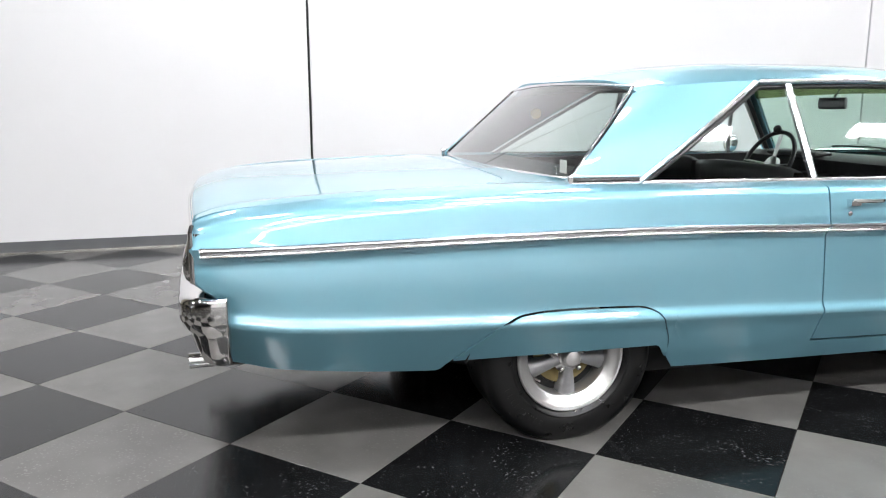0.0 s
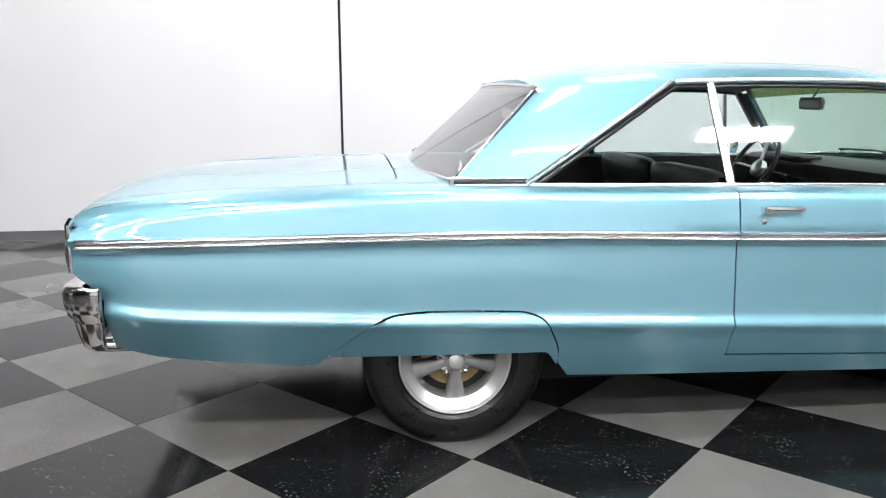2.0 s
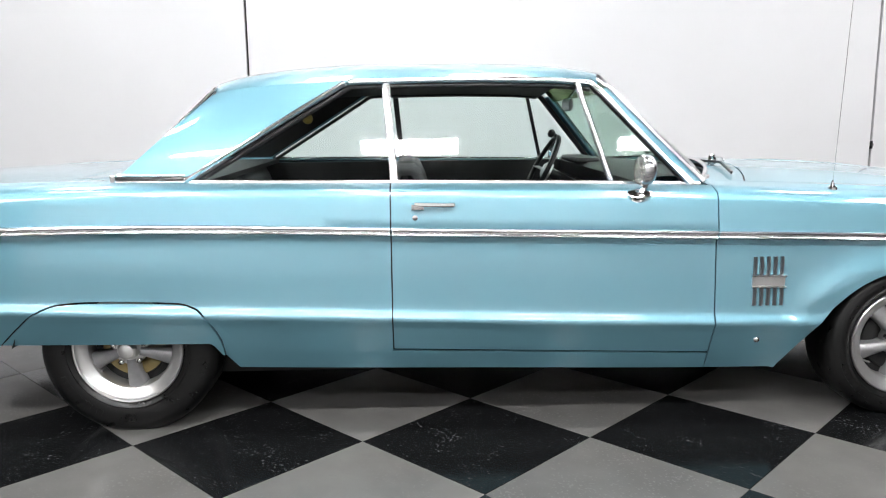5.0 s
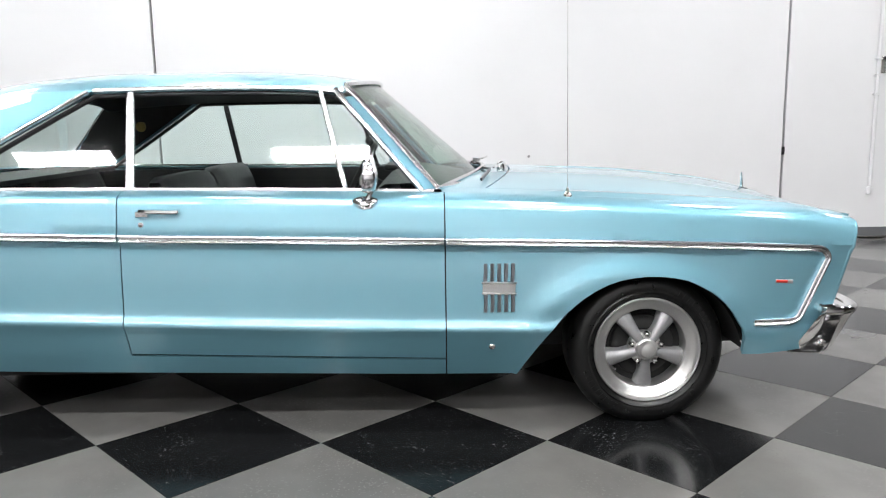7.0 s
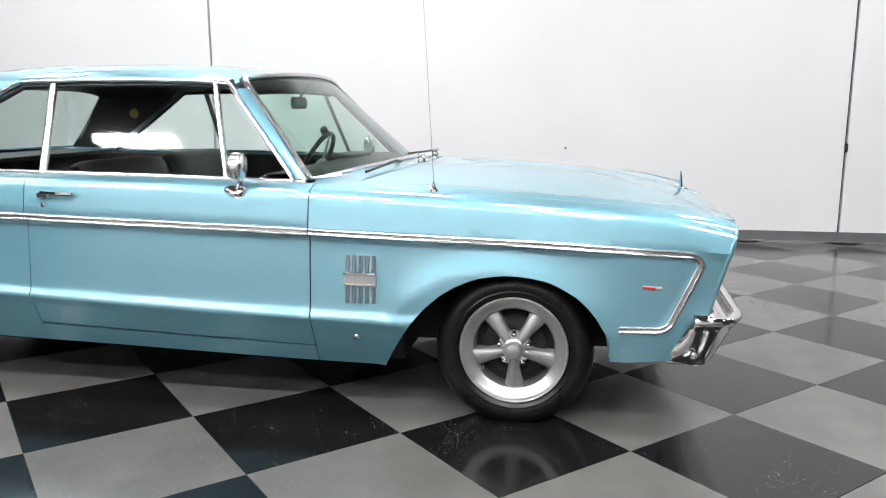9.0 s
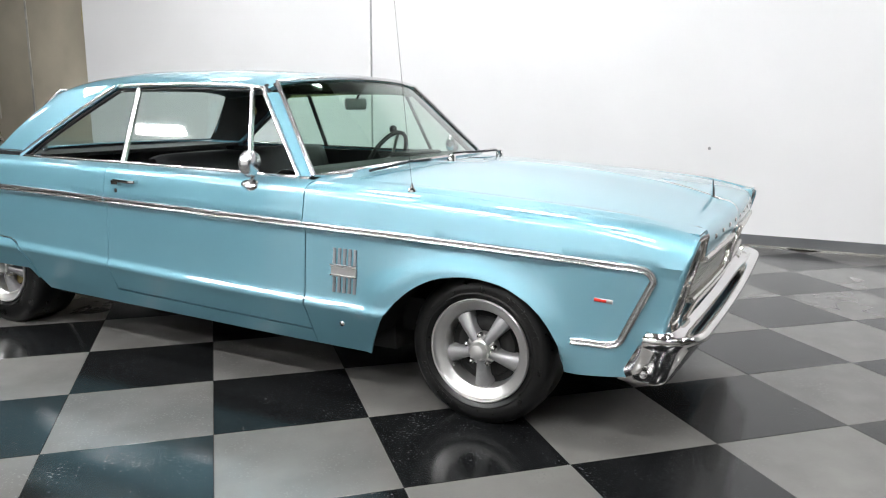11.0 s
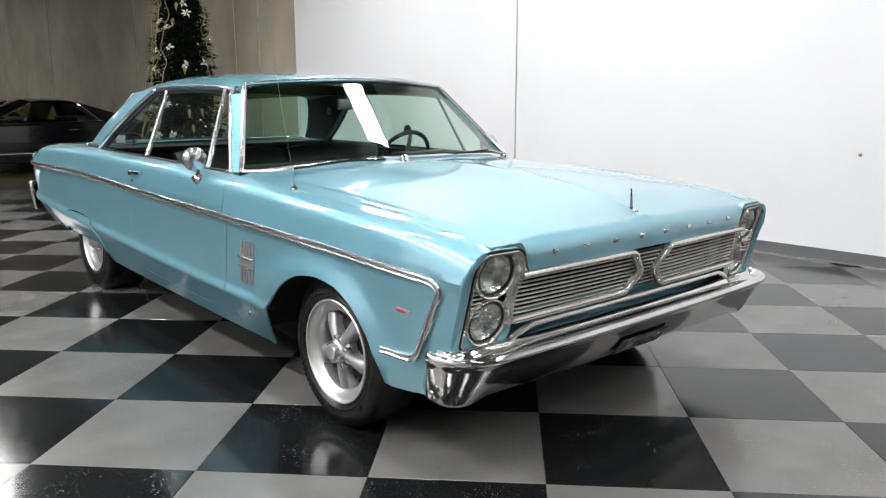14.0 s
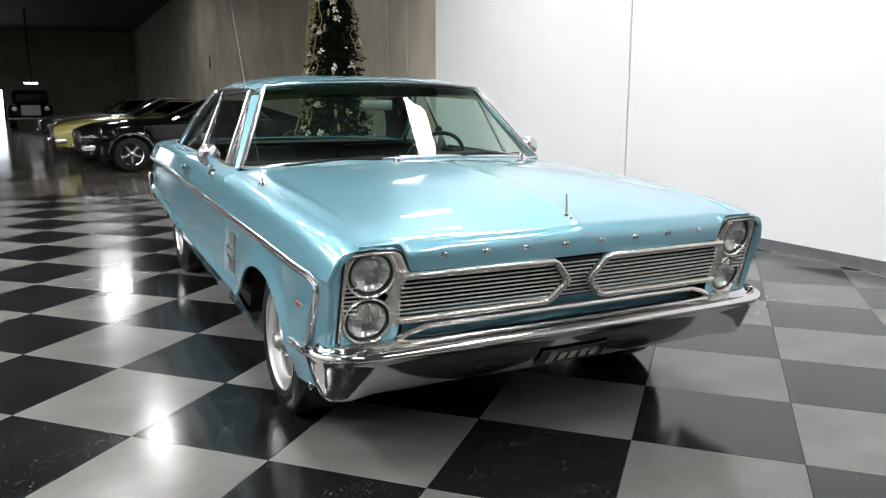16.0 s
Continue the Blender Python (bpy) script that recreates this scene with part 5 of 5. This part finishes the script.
for k in range(130):
    z = rng.uniform(0.6, 4.4)
    a = VIEW + rng.uniform(-1.5, 1.5)
    r = tree_r(z) + 0.01
    c = Vector((r * math.cos(a), r * math.sin(a), z))
    turn = Matrix.Translation(c) @ Matrix.Rotation(a, 4, "Z") @ Matrix.Rotation(radians(70), 4, "Y")
    if k % 4 == 0:
        bm = bmesh.new()
        n = 6
        for p in range(n):
            b = 2 * math.pi * p / n + rng.random()
            L = rng.uniform(0.05, 0.09)
            vs = [bm.verts.new(turn @ Vector((r2 * math.cos(b + o), r2 * math.sin(b + o), h))) for r2, o, h in ((0.005, 0, 0.0), (L * 0.55, 0.42, 0.02), (L, 0, 0.0), (L * 0.55, -0.42, 0.02))]
            bm.faces.new(vs)
        part("silk_flower", bm, PETAL, tree, "white silk flower", smooth=False)
    elif k % 4 == 1:
        bm = bmesh.new()
        vs = [bm.verts.new(turn @ Vector(p)) for p in ((0, 0, 0), (0.05, 0.03, 0.012), (0.16, 0, 0.0), (0.05, -0.03, 0.012))]
        bm.faces.new(vs)
        part("gold_leaf", bm, GOLD, tree, smooth=False)
    else:
        rr = rng.uniform(0.012, 0.026)
        part("bauble", lathe([(rr * math.sin(q), -rr * math.cos(q)) for q in span(0.02, math.pi - 0.02, 9)], 14, Matrix.Translation(c)), BAUBLE if k % 3 else CHROME, tree)
part("tree_stand", lathe([(0.0, 0.0), (0.32, 0.0), (0.30, 0.04), (0.10, 0.06), (0.08, 0.22), (0.0, 0.22)], 24), DARK, tree)


# ---- other cars along the concrete wall ----
def parked_car(label, paint, m, stripe=None, height=1.34, length=4.95):
    t = thing("parked_coupe", label, "car", m, "cars along the hall")
    h = length / 2
    wb = length / 2 - 0.84
    fw = curve((-h, 0.80), (-h + 0.25, 0.90), (-0.5, 0.95), (1.2, 0.94), (h - 0.25, 0.90), (h, 0.82))
    fb = curve((-h, 0.80), (-h + 0.3, 0.86), (-1.0, 0.92), (0.2, 0.90), (1.2, 0.88), (h - 0.15, 0.80), (h, 0.74))
    ft = curve((-h, 0.84), (-h + 0.4, 0.92), (-1.0, 0.95), (0.5, 0.98), (1.4, 0.96), (h - 0.2, 0.86), (h, 0.76))

    def low(x):
        z = 0.26 + 0.10 * smoothstep(h - 0.6, h, abs(x))
        for c in (-wb, wb):
            d = abs(x - c)
            if d < 0.40:
                z = max(z, 0.33 + math.sqrt(0.40 ** 2 - d * d) * 0.92)
        return z

    xs = sorted(set([round(v, 3) for v in span(-h, h, 41)] + [round(c + 0.40 * math.cos(a), 3) for c in (-wb, wb) for a in span(0, math.pi, 13)]))
    rows = []
    for x in xs:
        w, zb, zt, zl = fw(x), fb(x), ft(x), low(x)
        half = [(w - 0.05, min(zl, zb - 0.06)), (w - 0.01, max(0.45, min(zl + 0.01, zb - 0.05))), (w, max(0.60, min(zl + 0.02, zb - 0.04))), (w - 0.02, zb - 0.03), (w - 0.08, zb + 0.01), (w * 0.55, zt - 0.01)]
        rows.append([(x, -y, z) for y, z in half] + [(x, 0, zt)] + [(x, y, z) for y, z in reversed(half)])
    bm = grid(rows, flip=True)
    part("body", bm, paint, t, sharp=50)
    part("nose", box(h - 0.06, h - 0.005, -0.80, 0.80, 0.42, 0.74), PLASTIC, t, bevel=0.01)
    part("tail", box(-h + 0.005, -h + 0.06, -0.78, 0.78, 0.42, 0.80), paint, t, bevel=0.01)
    part("chassis", box(-h + 0.3, h - 0.3, -0.70, 0.70, 0.22, 0.60), DARK, t, smooth=False)
    for sx in (-1, 1):
        part("bumper", sweep([(sx * (h - 0.22), -0.93, 0.47), (sx * (h - 0.02), -0.88, 0.46), (sx * (h + 0.05), -0.5, 0.45), (sx * (h + 0.06), 0, 0.45), (sx * (h + 0.05), 0.5, 0.45), (sx * (h - 0.02), 0.88, 0.46), (sx * (h - 0.22), 0.93, 0.47)], [(-0.03, -0.050), (0.02, -0.042), (0.035, 0.0), (0.02, 0.042), (-0.03, 0.050)]), CHROME, t, "chrome bumper")
    for sy in (-1, 1):
        for y in (0.52, 0.71):
            part("headlamp", lathe([(0.075, -0.03), (0.078, 0.02), (0.06, 0.03), (0.0, 0.035)], 20, pose(h - 0.01, sy * y, 0.64, 0, 90, 0)), ALLOY, t)
        part("side_strip", sweep([(x, sy * (fw(x) + 0.001), 0.40) for x in span(-wb + 0.5, wb - 0.5, 8)], plain_section(0.012, 0.012), up=(0, sy, 0)), CHROME, t)
        for c in (-wb, wb):
            part("arch_moulding", sweep([(c + 0.405 * math.cos(a), sy * (fw(c) - 0.004), 0.33 + 0.375 * math.sin(a)) for a in span(0.1, math.pi - 0.1, 16)], plain_section(0.010, 0.012), up=(0, sy, 0)), CHROME, t)
            mm = Matrix.Translation((c, sy * 0.86, 0.325)) @ Matrix.Rotation(radians(-90 * sy), 4, "X")
            w = part("wheel", lathe([(0.19, -0.2), (0.30, -0.2), (0.325, -0.17), (0.325, -0.03), (0.30, 0.0), (0.22, 0.005), (0.20, -0.01)], 36, mm), RUBBER, t)
            part("rim", lathe([(0.205, -0.02), (0.205, 0.002), (0.19, -0.005), (0.175, -0.05), (0.17, -0.09)], 32, mm), CHROME, w)
            part("drum", lathe([(0.172, -0.09), (0.0, -0.085)], 20, mm), DARK, w)
            for k in range(5):
                a = 2 * math.pi * k / 5 + 0.3
                part("spoke", box(0.03, 0.178, -0.028, 0.028, -0.045, -0.015, m=mm @ Matrix.Rotation(a, 4, "Z")), CHROME, w, bevel=0.008)
            part("hub", lathe([(0.05, -0.05), (0.045, 0.0), (0.0, 0.01)], 16, mm), CHROME, w)
    # cabin
    zr = height
    fr = lambda x: zr - 0.10 * smoothstep(-0.5, -1.2, x) - 0.05 * smoothstep(-0.1, 0.2, x)
    rows = [[(x, y * (0.62 - 0.04 * smoothstep(-0.6, -1.1, x)), fr(x) - 0.05 * y * y) for x in span(-0.95, 0.02, 10)] for y in span(-1, 1, 9)]
    part("roof", grid(rows), paint, t, solid=0.02)
    gl = glass("tinted_glass", (0.16, 0.18, 0.17))
    part("windscreen", grid([lerp_row for lerp_row in [[lerp((0.02, y * 0.60, fr(0.02) - 0.05 * y * y), (0.72 + 0.10 * (1 - y * y), y * 0.80, 0.95), q) for y in span(-1, 1, 9)] for q in span(0, 1, 4)]]), gl, t)
    part("rear_window", grid([[lerp((-0.95, y * 0.58, fr(-0.95) - 0.05 * y * y), (-1.75, y * 0.66, 0.95), q) for y in span(-1, 1, 9)] for q in span(0, 1, 4)]), gl, t)
    for sy in (-1, 1):
        part("side_window", grid([[lerp((x, sy * 0.61, fr(x) - 0.06), (x * 1.15 + 0.18, sy * 0.82, 0.92), q) for x in span(-0.75, 0.0, 6)] for q in span(0, 1, 4)]), gl, t)
        part("rear_pillar", grid([[lerp((x, sy * 0.60, fr(x) - 0.05), (-1.05 + (x + 0.75) * 4.0, sy * 0.84, 0.92), q) for x in span(-0.95, -0.72, 5)] for q in span(0, 1, 6)]), paint, t, solid=0.01)
        part("front_pillar", sweep([(0.02, sy * 0.61, fr(0.02) - 0.05), (0.72, sy * 0.81, 0.94)], ring(0.022, 8), up=(0, 1, 0)), CHROME, t)
        part("window_strip", sweep([(0.02, sy * 0.632, fr(0.02) - 0.045)] + [(x, sy * 0.635, fr(x) - 0.045) for x in span(-0.1, -0.72, 6)] + [(-0.86, sy * 0.70, 1.16), (-1.02, sy * 0.80, 1.00), (-1.10, sy * 0.85, 0.925)], ring(0.013, 6), up=(0, sy, 0)), CHROME, t)
        part("belt_strip", sweep([(x, sy * (fw(x) - 0.075), fb(x) + 0.014) for x in span(-1.10, 0.70, 8)], ring(0.008, 6), up=(0, 0, 1)), CHROME, t)
        part("door_handle", box(-0.62, -0.48, sy * (fw(-0.55) + 0.008) - 0.012, sy * (fw(-0.55) + 0.008) + 0.012, 0.775, 0.797), CHROME, t, bevel=0.006)
    for x in (0.15, -0.75):
        part("seat", box(x - 0.25, x + 0.0, -0.6, 0.6, 0.6, 1.02), VINYL, t, bevel=0.04)
    if stripe:
        for sy in (-1, 1):
            part("hood_stripe", grid([[(x, sy * 0.30 + d, ft(x) - 0.01 * 0.3 - 0.002 + 0.006) for x in span(0.85, h - 0.1, 12)] for d in span(-0.16, 0.16, 4)]), stripe, t)
    return t


BLACKPAINT = material("black_car_paint", (0.004, 0.004, 0.005), 0.08, var=0.05, scale=3, spec=0.5)
YELLOWPAINT = material("pale_yellow_car_paint", (0.46, 0.42, 0.12), 0.2, 0.0, 1.0, var=0.04, scale=3)
SILVERPAINT = material("silver_car_paint", (0.45, 0.45, 0.44), 0.25, 0.5, 1.0, var=0.04, scale=3)
GREENPAINT = material("dark_green_car_paint", (0.02, 0.03, 0.025), 0.2, 0.0, 1.0, var=0.04, scale=3)


def parked_at(s, nose, length, turn=0.0):
    return Matrix.Translation(room(s, nose + length / 2)) @ Matrix.Rotation(radians(WALL_TURN - 90 + turn), 4, "Z")


parked_car("glossy black two-door muscle coupe with chrome wheels", BLACKPAINT, parked_at(-12.0, -0.20, 4.8, 3), length=4.8)
parked_car("pale yellow coupe with black hood stripes", YELLOWPAINT, parked_at(-15.1, -0.60, 4.8, 3), BLACKPAINT, 1.36, 4.8)
parked_car("silver two-door coupe parked in the dark hall", SILVERPAINT, parked_at(-18.6, -0.45, 4.95, 2), None, 1.42, 4.95)
parked_car("dark green coupe parked in the dark hall", GREENPAINT, parked_at(-22.4, -0.9, 4.95, 2), None, 1.40, 4.95)

# an old truck far down the hall, and the open door beyond it
truck = thing("old_truck", "dark vintage pickup truck with bright headlamps", "truck", Matrix.Translation(room(-39.5, -1.35)) @ ROOM)
part("body", box(-2.4, 2.2, -0.95, 0.95, 0.55, 1.15), BLACKPAINT, truck, bevel=0.15)
part("cab", box(-0.9, 0.9, -0.80, 0.80, 1.15, 1.85), BLACKPAINT, truck, bevel=0.18)
part("hood", box(0.7, 2.1, -0.55, 0.55, 1.1, 1.32), BLACKPAINT, truck, bevel=0.12)
part("windscreen", box(0.86, 0.92, -0.62, 0.62, 1.32, 1.68), LENS, truck, smooth=False)
part("grille", box(2.18, 2.24, -0.42, 0.42, 0.65, 1.15), SPOKE, truck, bevel=0.03)
part("bumper", box(2.3, 2.42, -1.0, 1.0, 0.45, 0.60), CHROME, truck, bevel=0.04)
for sy in (-1, 1):
    part("headlamp", lathe([(0.10, -0.05), (0.11, 0.02), (0.0, 0.06)], 20, pose(2.2, sy * 0.68, 0.98, 0, 90, 0)), ALLOY, truck)
    for x in (-1.5, 1.5):
        part("wheel", lathe([(0.0, -0.2), (0.36, -0.2), (0.38, -0.16), (0.38, -0.03), (0.34, 0.0), (0.2, 0.0), (0.0, 0.02)], 28, pose(x, sy * 0.95, 0.38, -90 * sy, 0, 0)), RUBBER, truck)
lightbar = thing("hall_sign_light", "small white strip light over the truck", "light", Matrix.Translation(room(-41.5, -1.3, 2.25)) @ ROOM)
part("tube", box(-0.03, 0.03, -0.32, 0.32, -0.05, 0.05), glow("tube_glow", (1, 0.98, 0.95), 4.0), lightbar, smooth=False)
part("bracket", box(-0.08, -0.03, -0.05, 0.05, -0.05, 3.75), SEAM, lightbar, smooth=False)
door = thing("hall_door", "bright open doorway at the far end of the hall", "door", Matrix.Translation(room(HALL_BACK + 0.02, -4.78)) @ ROOM, kind="structure")
part("daylight", box(0.0, 0.02, -1.6, 1.6, 0.0, 2.1), glow("daylight", (0.85, 0.92, 1.0), 4.0), door, smooth=False)
part("door_frame", sweep([(0.03, -1.65, 0), (0.03, -1.65, 2.15), (0.03, 1.65, 2.15), (0.03, 1.65, 0)], [(-0.06, -0.04), (0.06, -0.04), (0.06, 0.04), (-0.06, 0.04)], up=(1, 0, 0)), SEAM, door)

# ---- floor tiles ----
tile_verts = [(x, y, z) for z, q in ((-0.012, 0.0006), (-0.0015, 0.0006), (0.0, 0.0018)) for x, y in ((q, q), (TILE - q, q), (TILE - q, TILE - q), (q, TILE - q))]
tile_faces = [(8, 9, 10, 11)] + [(k + i, k + (i + 1) % 4, k + 4 + (i + 1) % 4, k + 4 + i) for k in (0, 4) for i in range(4)]
tile_mesh = {}
for key, mat in ((0, TILE_DARK), (1, TILE_GREY)):
    me = bpy.data.meshes.new("floor_tile")
    me.from_pydata(tile_verts, [], tile_faces)
    me.materials.append(mat)
    tile_mesh[key] = me
floor = thing("floor", "glossy black and grey checkerboard tile floor", "floor", kind="structure")
rest = {0: ([], []), 1: ([], [])}
for i in range(-34, 34):
    for j in range(-34, 34):
        c = Vector(((i + 0.5) * TILE, (j + 0.5) * TILE, 0))
        s, n = c.dot(D), c.dot(N)
        if not (-7.4 < s < 12 and -9 < n < WALL_AT + 0.2):
            continue
        key = (i + j) % 2
        near = -5.2 < s < 4.6 and -3.6 < n < 4.6
        if near:
            ob = new("floor_tile", tile_mesh[key])
            ob.location = (i * TILE, j * TILE, 0)
            ob.parent = floor
        else:
            vs, fs = rest[key]
            k = len(vs)
            vs += [(x + i * TILE, y + j * TILE, z) for x, y, z in tile_verts]
            fs += [tuple(k + q for q in f) for f in tile_faces]
for key, mat in ((0, TILE_DARK), (1, TILE_GREY)):
    me = bpy.data.meshes.new("outer_tiles")
    me.from_pydata(rest[key][0], [], rest[key][1])
    me.materials.append(mat)
    ob = new("outer_tiles", me)
    ob.parent = floor
    tagged(ob, kind="stuff")
